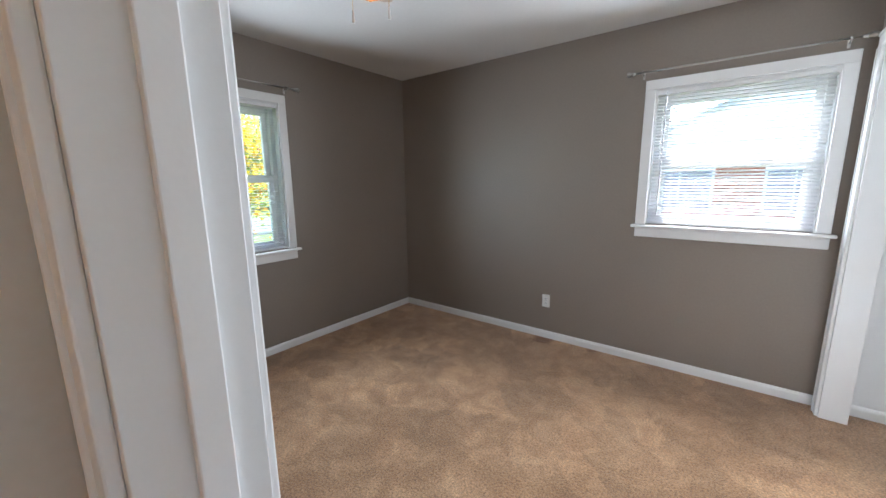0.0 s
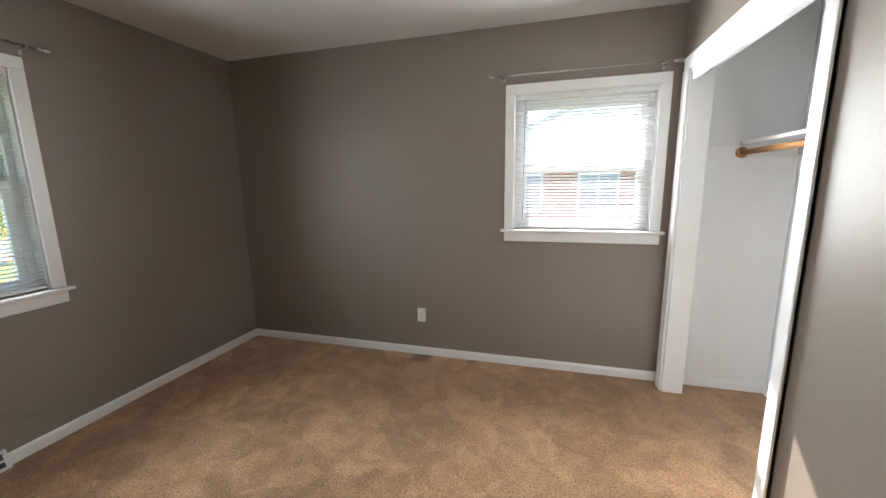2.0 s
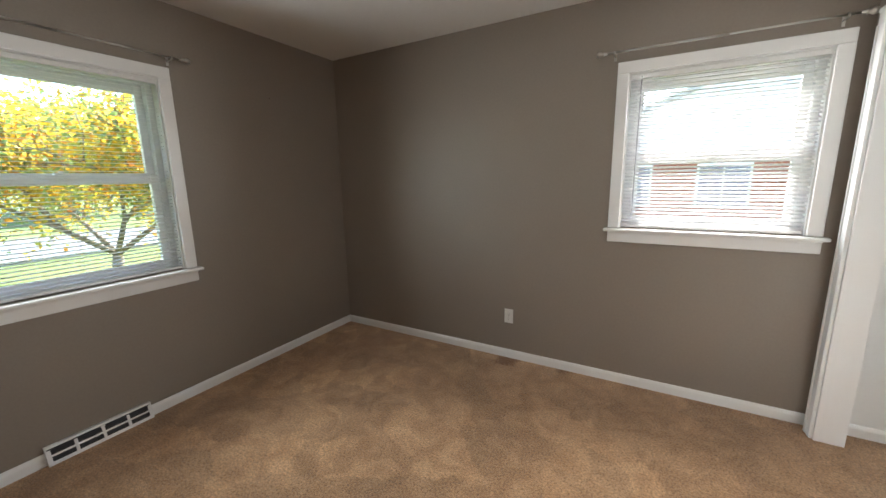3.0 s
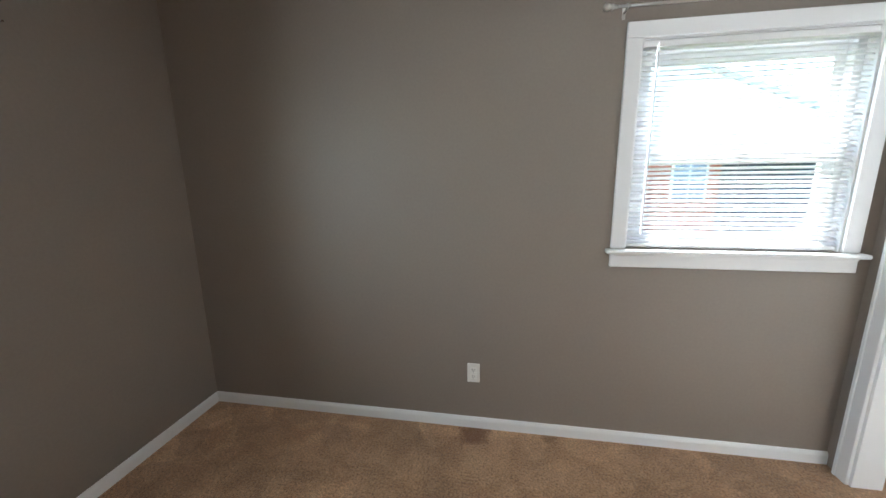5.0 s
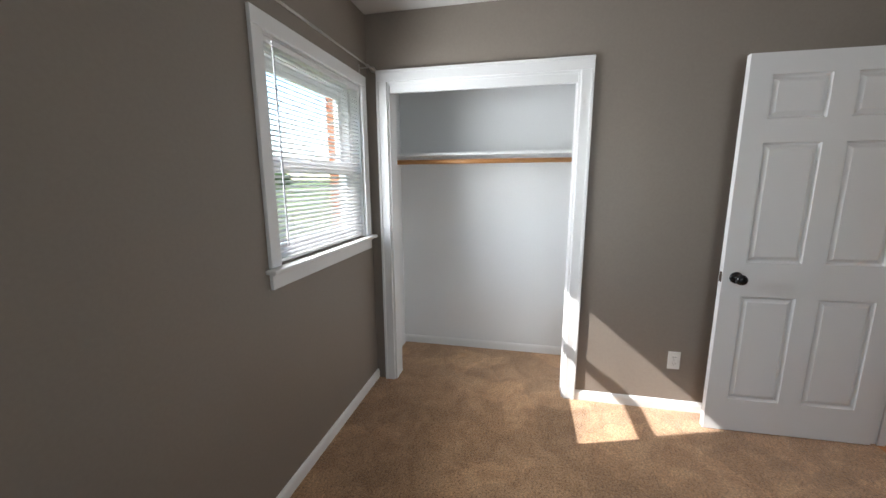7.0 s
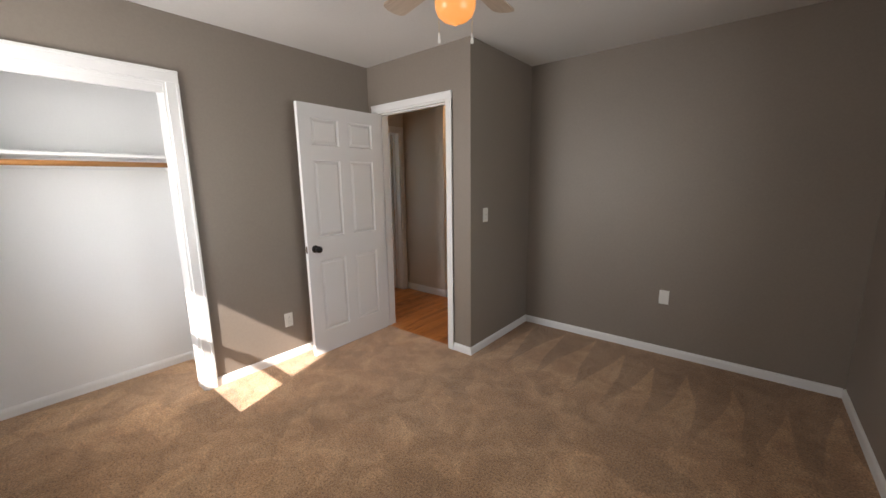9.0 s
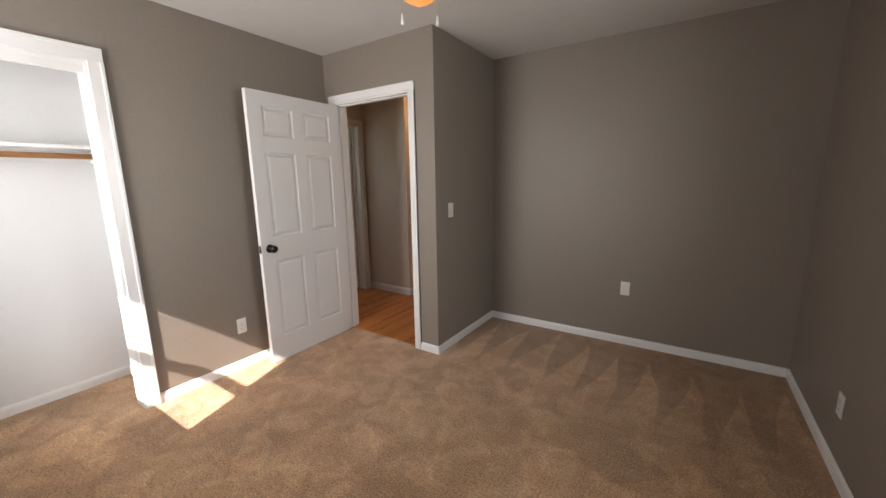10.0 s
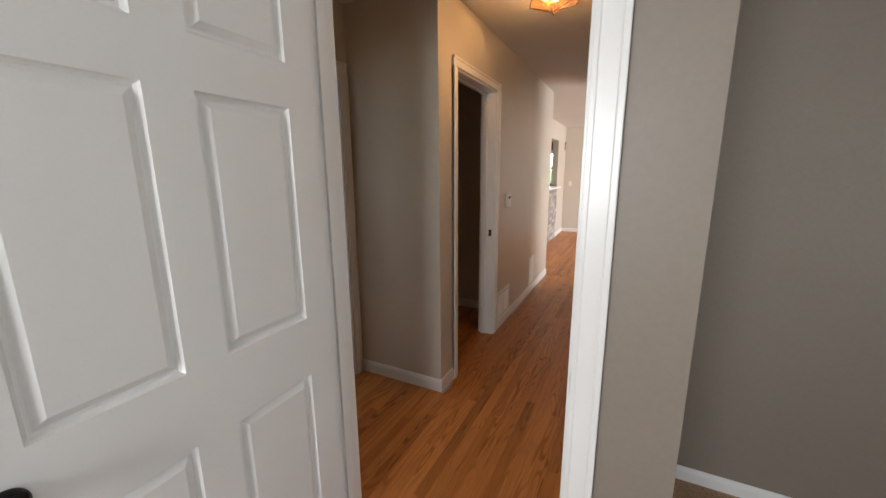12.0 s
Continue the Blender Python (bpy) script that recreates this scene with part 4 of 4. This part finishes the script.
# ---- ceiling fan ----
def ceiling_fan():
    top = thing("ceiling_fan", pose(FAN.x, FAN.y, H), "white ceiling fan with a lit amber globe", "ceiling fan")
    part("canopy", lathe(bmesh.new(), [(0, 0), (0.072, 0), (0.070, -0.018), (0.045, -0.040), (0.030, -0.046), (0, -0.046)], steps=32), ENAMEL, top)
    part("motor_housing", lathe(bmesh.new(), [(0, -0.040), (0.060, -0.044), (0.098, -0.056), (0.105, -0.075), (0.105, -0.110), (0.090, -0.128), (0.060, -0.134), (0, -0.134)], steps=36), ENAMEL, top)
    part("switch_housing", lathe(bmesh.new(), [(0.050, -0.132), (0.055, -0.150), (0.055, -0.175), (0.078, -0.186), (0.078, -0.196), (0, -0.196)], steps=32), ENAMEL, top)
    part("globe", lathe(bmesh.new(), [(0.062, -0.194), (0.072, -0.200), (0.087, -0.222), (0.091, -0.248), (0.089, -0.278), (0.079, -0.304), (0.059, -0.323), (0.031, -0.336), (0.012, -0.341), (0.006, -0.349), (0, -0.350)], steps=36), GLOBE_GLASS, top, "frosted schoolhouse globe glowing amber")
    for i in range(5):
        a = pose(0, 0, -0.118, 0, 0, -12 + 72 * i)
        iron = bmesh.new()
        box(iron, 0.085, 0.20, -0.016, 0.016, -0.004, 0.0, 0.0015)
        box(iron, 0.19, 0.25, -0.040, 0.040, -0.004, 0.0, 0.0015)
        holder = part("blade_iron", iron, ENAMEL, top)
        holder.matrix_basis = a
        blade = bmesh.new()
        n, outline = 8, [(0.195, -0.050), (0.50, -0.066)]
        outline += [(0.50 + 0.040 * math.sin(t), -0.066 * math.cos(t)) for t in (math.pi * k / n for k in range(1, n))]
        outline += [(0.50, 0.066), (0.195, 0.050)]
        lo = [blade.verts.new((x, y, 0.001)) for x, y in outline]
        hi = [blade.verts.new((x, y, 0.007)) for x, y in outline]
        blade.faces.new(lo[::-1])
        blade.faces.new(hi)
        for k in range(len(lo)):
            j = (k + 1) % len(lo)
            blade.faces.new((lo[k], lo[j], hi[j], hi[k]))
        ob = part("blade", blade, BLADE_WOOD, top, "pale wooden blade at rest")
        ob.matrix_basis = a @ pose(0, 0, 0, 11, 0, 0)
    for x, y, low in ((0.062, 0.040, 2.046), (-0.062, -0.040, 2.038)):
        chain = rod(bmesh.new(), (x, y, -0.19), (x, y, low + 0.045 - H), 0.0011, steps=6)
        fobbed = part("pull_chain", chain, BRASS, top)
        fob = lathe(bmesh.new(), [(0, 0.046), (0.003, 0.045), (0.0045, 0.030), (0.0075, 0.010), (0.0065, 0.002), (0, 0)], Matrix.Translation((x, y, low - H)), 16)
        part("fob", fob, PLASTIC, fobbed, "white teardrop pull")
    return top


ceiling_fan()


# ---- a nail in the west wall ----
nail = thing("wall_nail", pose(W, 3.405, 2.027), "small dark nail stuck in the taupe wall", "nail")
part("shank", rod(bmesh.new(), (0, 0, 0), (0.010, 0, 0.002), 0.0012, steps=8), BRONZE, nail)
part("head", lathe(bmesh.new(), [(0, 0), (0.0032, 0), (0.0032, 0.0014), (0, 0.0016)], pose(0.0095, 0, 0.002, 0, 90, 0), 12), BRONZE, nail)

# ---- hall: ceiling lamp, grilles, thermostat, side door ----
def hall_lamp():
    """Flush lamp: bronze frame round four sloped amber panes, with a finial below."""
    top = thing("hall_ceiling_lamp", pose(HALL_LAMP.x, HALL_LAMP.y, H, 0, 0, 20), "bronze flush lamp with sloped amber glass panes", "ceiling lamp")
    part("pan", lathe(bmesh.new(), [(0, 0), (0.085, 0), (0.082, -0.016), (0.03, -0.026), (0, -0.026)], steps=28), BRONZE, top)
    rim, lip, tip = [], [], Vector((0, 0, -0.112))
    for i in range(6):
        a = math.pi * 2 * (i + 0.5) / 6
        rim.append(Vector((0.155 * math.cos(a), 0.155 * math.sin(a), -0.058)))
        lip.append(Vector((0.115 * math.cos(a), 0.115 * math.sin(a), -0.020)))
    for i in range(6):
        j = (i + 1) % 6
        for a, b, c, d in ((lip[i], lip[j], rim[j], rim[i]), (rim[i], rim[j], tip, None)):
            bm = bmesh.new()
            corners = [v for v in (a, b, c, d) if v is not None]
            out = (corners[1] - corners[0]).cross(corners[2] - corners[0]).normalized() * 0.003
            low, high = [bm.verts.new(v) for v in corners], [bm.verts.new(v + out) for v in corners]
            bm.faces.new(low)
            bm.faces.new(high[::-1])
            for k in range(len(low)):
                q = (k + 1) % len(low)
                bm.faces.new((low[k], low[q], high[q], high[k]))
            bmesh.ops.recalc_face_normals(bm, faces=bm.faces)
            part("glass_pane", bm, AMBER_GLASS, top)
        bars = rod(bmesh.new(), rim[i], rim[j], 0.0035, steps=8)
        rod(bars, rim[i], tip, 0.003, steps=8)
        rod(bars, lip[i], rim[i], 0.003, steps=8)
        part("frame_bar", bars, BRONZE, top)
    part("finial", lathe(bmesh.new(), [(0, -0.104), (0.012, -0.108), (0.012, -0.114), (0.006, -0.118), (0.009, -0.125), (0.006, -0.133), (0, -0.136)], steps=16), BRONZE, top)
    part("bulb", lathe(bmesh.new(), [(0, -0.026), (0.011, -0.030), (0.018, -0.05), (0.020, -0.062), (0.012, -0.076), (0, -0.079)], Matrix.Translation((0.0, 0.05, 0)), 16), FILAMENT, top, "glowing light bulb")
    return top


hall_lamp()


def return_grille(y0, y1, z0, z1, label):
    top = thing("wall_grille", pose(HX, 0, 0), label, "vent")
    bm = bmesh.new()
    for a, b, c, d in ((y0, y0 + 0.02, z0, z1), (y1 - 0.02, y1, z0, z1), (y0 + 0.02, y1 - 0.02, z0, z0 + 0.02), (y0 + 0.02, y1 - 0.02, z1 - 0.02, z1)):
        box(bm, -0.010, 0, a, b, c, d, 0.002)
    box(bm, -0.009, 0, (y0 + y1) / 2 - 0.008, (y0 + y1) / 2 + 0.008, z0 + 0.02, z1 - 0.02)
    part("frame", bm, TRIM, top)
    # dark sheet behind the slats, with the shade put into its colour
    part("backing", solid(-0.0015, -0.0004, y0 + 0.01, y1 - 0.01, z0 + 0.01, z1 - 0.01), SHADE_GREY, top)
    n = int((z1 - z0 - 0.04) / 0.014)
    for i in range(n):
        z = z0 + 0.027 + i * 0.014
        slat = solid(-0.0085, -0.002, y0 + 0.02, y1 - 0.02, z - 0.0045, z + 0.0045)
        bmesh.ops.rotate(slat, verts=slat.verts, cent=(-0.005, 0, z), matrix=Matrix.Rotation(radians(28), 3, "Y"))
        part("slat", slat, TRIM, top)
    return top


return_grille(-1.42, -1.05, 0.10, 0.345, "white wall grille low in the hall")
return_grille(-2.45, -2.20, 0.12, 0.44, "white wall grille further along the hall")
thermo = thing("thermostat", pose(HX, -1.30, 1.187), "white rectangular thermostat on the hall wall", "thermostat")
part("case", solid(-0.022, 0, -0.055, 0.055, -0.065, 0.065, soft=0.006, segments=3), PLASTIC, thermo)
part("display", solid(-0.0232, -0.0215, -0.030, 0.030, 0.012, 0.034), SLOT, thermo, "small dark display")

bath_door = panel_door(pose(AX + 0.122, AD_Y[0] + 0.021, 0.012, 0, 0, 4.0), 0.715, 2.025, "white six-panel door folded back in the side room", None)
for z in (0.22, 1.02, 1.80):
    h = rod(bmesh.new(), (0.0, -0.006, z - 0.044), (0.0, -0.006, z + 0.044), 0.0062, steps=12)
    box(h, -0.048, -0.002, -0.0035, -0.001, z - 0.044, z + 0.044, 0.0004)
    part("hinge", h, BRASS, bath_door, "bright brass hinge")

# ---- kitchen pass-through ----
structure("pass_through_counter", solid(LX1 - 0.10, LX1 + 0.30, -6.515, -3.905, 1.101, 1.14, soft=0.005), TRIM, "white counter on the pass-through", "counter")
valance = thing("kitchen_valance", pose(0, 0, 0), "brown wooden valance over the kitchen window", "valance")
part("board", solid(1.74, 3.0, LY0 + 0.08, LY0 + 0.14, 1.95, 2.10, soft=0.004), CABINET_WOOD, valance)
part("cornice", solid(1.74, 3.0, LY0 + 0.002, LY0 + 0.16, 2.10, 2.14, soft=0.004), CABINET_WOOD, valance)

# ---- outside ----
bm = bmesh.new()
bmesh.ops.create_grid(bm, x_segments=60, y_segments=60, size=260)
for v in bm.verts:
    far = max(0.0, (v.co.xy.length - 60) / 200)
    v.co.z = GROUND - 0.05 + far * 3.0
structure("ground", bm, LAWN, "mown lawn", "lawn")
structure("road", solid(-20.5, -14.0, -120, 120, GROUND - 0.06, GROUND - 0.02), ASPHALT, "sunlit grey street", "road")
structure("kerb", solid(-14.0, -13.8, -120, 120, GROUND - 0.06, GROUND + 0.06, soft=0.02), CONCRETE, "pale concrete kerb", "kerb")
structure("driveway", solid(-13.8, 2.0, 8.6, 11.6, GROUND - 0.06, GROUND - 0.03), CONCRETE, "pale concrete driveway", "driveway")

# own roof, unseen: the overhang trims the sun, the slab blocks the sky
bm = bmesh.new()
box(bm, W - 0.80, 4.6, N + 0.15, N + 0.74, H + 0.002, H + 0.03)
box(bm, W - 0.80, W - 0.16, LY0 - 0.6, N + 0.15, H + 0.002, H + 0.03)
structure("soffit", bm, SIDING_WHITE, "white roof overhang, unseen, trims the sun", "soffit")
structure("roof", solid(W - 0.85, 4.8, LY0 - 0.8, N + 0.80, H + 0.12, H + 0.26), SHINGLE, "pale shingle roof slab, unseen", "roof")


def brick_course(parent, x0, x1, y0, y1, z0, z1, along="x"):
    """Single bricks laid in running bond to fill the block."""
    gap, long_, high = 0.010, 0.200, 0.058
    made = {}
    row, z = 0, z0
    while z + high <= z1 + 0.03:
        a0, a1 = (x0, x1) if along == "x" else (y0, y1)
        a = a0 - (0.105 if row % 2 else 0.0)
        while a < a1 - 0.02:
            lo, hi = max(a, a0), min(a + long_, a1)
            if hi - lo > 0.03:
                size = (round(hi - lo, 3), round(y1 - y0 if along == "x" else x1 - x0, 3))
                if size not in made:
                    data = bpy.data.meshes.new("brick")
                    bm = solid(0, size[0], 0, size[1], 0, high, soft=0.003, segments=1) if along == "x" else solid(0, size[1], 0, size[0], 0, high, soft=0.003, segments=1)
                    bm.to_mesh(data)
                    bm.free()
                    data.materials.append(BRICK)
                    made[size] = data
                ob = new("brick", made[size])
                ob.parent = parent
                ob.location = (lo, y0, z) if along == "x" else (x0, lo, z)
            a += long_ + gap
        z += high + gap
        row += 1


# brick facing round the north window
facing = structure("brick_facing", solid(W - 0.16, 0.06, N + 0.152, N + 0.250, GROUND - 0.05, H), BRICK, "red brick outside facing of the house", "brick facing")
for x0, x1, z0, z1 in ((1.36, 4.4, GROUND - 0.05, H), (0.06, 1.36, GROUND - 0.05, 0.985), (0.06, 1.36, 2.04, H)):
    part("facing_block", solid(x0, x1, N + 0.152, N + 0.250, z0, z1), BRICK, facing)
part("mortar_bed", solid(0.06, 0.176, N + 0.152, N + 0.243, 0.985, 2.04), MORTAR, facing)
part("mortar_bed", solid(1.144, 1.36, N + 0.152, N + 0.243, 0.985, 2.04), MORTAR, facing)
brick_course(facing, 0.06, 0.180, N + 0.152, N + 0.252, 0.990, 2.03)
brick_course(facing, 1.140, 1.36, N + 0.152, N + 0.252, 0.990, 2.03)
sill = solid(0.16, 1.16, N + 0.152, N + 0.275, 0.99, 1.060, soft=0.006)
part("window_ledge", sill, CONCRETE, facing, "pale stone window ledge")

# neighbour: brick gable house with a carport
NY = 13.0
house = thing("neighbour_house", pose(0, NY, GROUND), "brick house with a white gable and carport", "house")
EAVE, RUN, APEX = 2.36, 5.95, 3.15
part("wall", solid(-2.6, 4.95, 0, 8.5, 0, EAVE), BRICK, house, "red brick wall")
part("pier", solid(7.55, 7.95, 0.0, 0.4, 0, EAVE), BRICK, house, "red brick pier")
part("pier", solid(8.85, 9.0, 0.05, 0.2, 0, EAVE, soft=0.01), SIDING_WHITE, house, "white carport post")
# carport back and ceiling painted dark to give the shade under the roof
part("rear_wall", solid(4.95, 9.0, 2.6, 2.8, 0, EAVE), CARPORT_SHADE, house, "carport wall in dark blue-grey for the shade inside")
part("carport_ceiling", solid(4.95, 9.0, 0.25, 2.6, EAVE - 0.05, EAVE - 0.002), CARPORT_SHADE, house)
part("beam", solid(4.95, 9.1, 0.02, 0.22, EAVE - 0.16, EAVE), SIDING_WHITE, house)
bm = bmesh.new()
rise = RUN * 0.415
for y in (0.02, 8.4):
    f = [bm.verts.new((APEX - RUN, y, EAVE)), bm.verts.new((APEX + RUN, y, EAVE)), bm.verts.new((APEX, y, EAVE + rise))]
    bm.faces.new(f)
vs = list(bm.verts)
for i in range(3):
    j = (i + 1) % 3
    bm.faces.new((vs[i], vs[j], vs[j + 3], vs[i + 3]))
bmesh.ops.recalc_face_normals(bm, faces=bm.faces)
gable = part("gable", bm, SIDING_WHITE, house, "white lap siding gable")
row = 0
while 0.12 * row < rise - 0.2:
    z = EAVE + 0.12 * row
    half = RUN - (z - EAVE) / 0.415 - 0.05
    part("siding_board", solid(APEX - half, APEX + half, 0.0, 0.019, z + 0.003, z + 0.119), SIDING_WHITE, gable)
    row += 1
for way in (-1, 1):
    bm = bmesh.new()
    o = [(APEX + way * (RUN + 0.35), EAVE - 0.145), (APEX, EAVE + rise), (APEX, EAVE + rise + 0.16), (APEX + way * (RUN + 0.35), EAVE + 0.015)]
    lo, hi = [bm.verts.new((x, -0.05, z)) for x, z in o], [bm.verts.new((x, 8.8, z)) for x, z in o]
    bm.faces.new(lo)
    bm.faces.new(hi[::-1])
    for i in range(4):
        j = (i + 1) % 4
        bm.faces.new((lo[i], lo[j], hi[j], hi[i]))
    bmesh.ops.recalc_face_normals(bm, faces=bm.faces)
    part("roof_slope", bm, SHINGLE, house, "pale shingle roof slab, unseen slope")
for x0, x1 in ((-1.2, 0.2), (1.3, 2.3), (3.85, 4.6)):
    w = part("window", solid(x0 - 0.06, x1 + 0.06, -0.03, 0.02, 1.10, 2.20, soft=0.006), SIDING_WHITE, house, "white window surround")
    for a, b in ((x0, (x0 + x1) / 2 - 0.02), ((x0 + x1) / 2 + 0.02, x1)):
        part("pane", solid(a, b, -0.036, -0.028, 1.16, 2.14), SHADOW_GLASS, w, "dark glass")
structure("carport_slab", solid(4.95, 9.6, NY - 3.0, NY + 8, GROUND - 0.06, GROUND - 0.01), CONCRETE, "pale concrete carport floor", "driveway")


# ---- trees ----
def tree(m, seed, height, spread, leaves, size, leaf, label, group=""):
    """Tapered trunk that forks into limbs, with many single leaves hung about the twigs."""
    rnd = random.Random(seed)
    top = thing("tree", m, label, "tree", group)
    wood = bmesh.new()
    twigs = []

    def limb(a, way, length, r, depth):
        b = a + way * length
        rod(wood, a, b, r, r * 0.68, 7)
        if depth <= 3:
            twigs.append((a, b))
        if depth == 0:
            return
        for _ in range(3 if depth > 1 else 4):
            turn = Vector((rnd.uniform(-1, 1), rnd.uniform(-1, 1), rnd.uniform(-0.35, 0.7)))
            limb(a + way * length * rnd.uniform(0.65, 1.0), (way + turn * 0.85 * spread).normalized(), length * rnd.uniform(0.62, 0.82), r * 0.62, depth - 1)

    base = Vector((0, 0, -0.1))
    fork = Vector((0.05, 0.05, height * 0.10))
    rod(wood, base, fork, height * 0.024, height * 0.019, 10)
    for i in range(4):
        a = 2 * math.pi * i / 4 + rnd.uniform(-0.4, 0.4)
        limb(fork, Vector((math.cos(a) * 0.62 * spread, math.sin(a) * 0.62 * spread, 0.8 / spread)).normalized(), height * 0.30, height * 0.012, 4)
    part("trunk", wood, BARK, top)
    n = leaves
    pick = np.random.RandomState(seed)
    ends = np.array([[*a, *b] for a, b in twigs])
    share = pick.exponential(1.0, len(ends)) ** 1.5
    row = ends[pick.choice(len(ends), n, p=share / share.sum())]
    u = pick.rand(n, 1)
    at = row[:, :3] * (1 - u) + row[:, 3:] * u + pick.normal(0, height * 0.052, (n, 3)) * (1, 1, 1.5)
    e1 = pick.normal(0, 1, (n, 3))
    e1 /= np.linalg.norm(e1, axis=1)[:, None]
    e2 = np.cross(e1, pick.normal(0, 1, (n, 3)))
    e2 /= np.linalg.norm(e2, axis=1)[:, None]
    s = size * pick.uniform(0.6, 1.3, (n, 1))
    verts = np.stack([at - e1 * s, at - e2 * s * 0.55, at + e1 * s, at + e2 * s * 0.55], 1).reshape(-1, 3)
    data = bpy.data.meshes.new("crown")
    data.from_pydata(verts.tolist(), [], np.arange(4 * n).reshape(-1, 4).tolist())
    data.materials.append(leaf)
    crown = new("crown", data)
    crown.parent = top
    tagged(crown, "thin crown of turning leaves" if leaf is YELLOW_LEAF else "dense green crown")
    return top


tree(pose(-9.6, 4.75, GROUND), 7, 4.8, 1.3, 30000, 0.058, YELLOW_LEAF, "small yard tree with yellow and green autumn leaves")
back = tree(pose(-31, 12, GROUND + 0.2), 3, 6.6, 1.0, 9000, 0.20, GREEN_LEAF, "tall green tree across the street", "trees beyond the street")
for i, (x, y, a, s) in enumerate(((-34, 2, 40, 1.1), (-30, 21, 130, 0.9), (-36, 31, 200, 1.2), (-33, -8, 80, 1.0), (-40, 16, 20, 1.3))):
    copy_thing(back, pose(x, y, GROUND + 0.2, 0, 0, a) @ Matrix.Scale(s, 4))
for i, (x, y, a, s) in enumerate(((18, 46, 10, 0.72), (30, 44, 100, 0.60), (9, 42, 200, 0.86), (58, 46, 300, 0.72))):
    tagged(copy_thing(back, pose(x, y, GROUND, 0, 0, a) @ Matrix.Scale(s, 4)), "green tree behind the neighbouring house", "", "trees behind the neighbour")


# ---- oak strips and stone tiles, piece by piece ----
def oak_strips():
    rnd = random.Random(11)
    floor_ob = structure("floor_hall", solid(C + 0.13, 1.94, LY1 + 0.001, D - 0.036, -0.0118, -0.0105), MORTAR, "golden oak strip floor in the hall", "wooden floor")
    made = {}
    wide, gap = 0.0572, 0.0003
    x, row = C + 0.121, 0
    while x < 1.95:
        top_y = D - 0.036 if x < HX else 1.068
        low_y = LY1 if x < HX - 0.03 else 0.072
        y = low_y - rnd.uniform(0, 0.8)
        while y < top_y:
            length = rnd.choice((0.9, 1.2, 1.6, 2.1))
            lo, hi = max(y, low_y), min(y + length, top_y)
            if hi - lo > 0.02:
                size = round(hi - lo - gap, 3)
                if size not in made:
                    data = bpy.data.meshes.new("plank")
                    bm = solid(0, wide - gap, 0, size, -0.010, 0.0, soft=0.0004, segments=1)
                    bm.to_mesh(data)
                    bm.free()
                    data.materials.append(OAK)
                    made[size] = data
                ob = new("plank", made[size])
                ob.parent = floor_ob
                ob.location = (x, lo, rnd.uniform(-0.0002, 0.0))
            y += length
        x += wide
        row += 1
    return floor_ob


def strips_joined(name, x0, x1, y0, y1):
    rnd = random.Random(5)
    verts, faces = [], []
    x = x0
    while x < x1:
        y = y0 - rnd.uniform(0, 0.8)
        while y < y1:
            length = rnd.choice((0.9, 1.3, 1.7, 2.2))
            lo, hi = max(y, y0), min(y + length, y1)
            if hi - lo > 0.02:
                k = len(verts)
                for z in (-0.001, 0.002):
                    verts.extend(((x, lo, z), (x + 0.0564, lo, z), (x + 0.0564, hi - 0.0008, z), (x, hi - 0.0008, z)))
                faces.extend(((k + 4, k + 5, k + 6, k + 7), (k, k + 1, k + 5, k + 4), (k + 1, k + 2, k + 6, k + 5), (k + 2, k + 3, k + 7, k + 6), (k + 3, k, k + 4, k + 7)))
            y += length
        x += 0.0572
    data = bpy.data.meshes.new(name)
    data.from_pydata(verts, [], faces)
    data.materials.append(OAK)
    return tagged(new(name, data), "golden oak strip floor", "wooden floor", "", "stuff")


oak_strips()
strips_joined("floor_boards_living", LX0, LX1, LY0, LY1)
strips_joined("floor_boards_side_room", 1.2221, 3.3, -1.5, -0.05)
strips_joined("floor_boards_bath", 1.951, 3.3, -0.05, 1.3)


def stone_tiles():
    """Mixed stone tiles on the half wall under the pass-through."""
    rnd = random.Random(2)
    panel = structure("stone_tile_panel", solid(LX1 - 0.008, LX1 - 0.0005, -6.50, -3.92, 0.0, 1.10), MORTAR, "mixed grey stone tiles on the half wall", "stone tiles")
    made = {}
    z = 0.01
    while z < 1.06:
        y = -6.49
        while y < -4.16:
            size = rnd.choice((0.10, 0.15, 0.20, 0.26))
            if size not in made:
                data = bpy.data.meshes.new("tile")
                bm = solid(-0.012, 0.0, 0, size - 0.004, 0, 0.068, soft=0.002, segments=1)
                bm.to_mesh(data)
                bm.free()
                data.materials.append(TILE)
                made[size] = data
            ob = new("tile", made[size])
            ob.parent = panel
            ob.location = (LX1 - 0.008 - rnd.uniform(0, 0.004), y, z)
            y += size
        z += 0.072


stone_tiles()
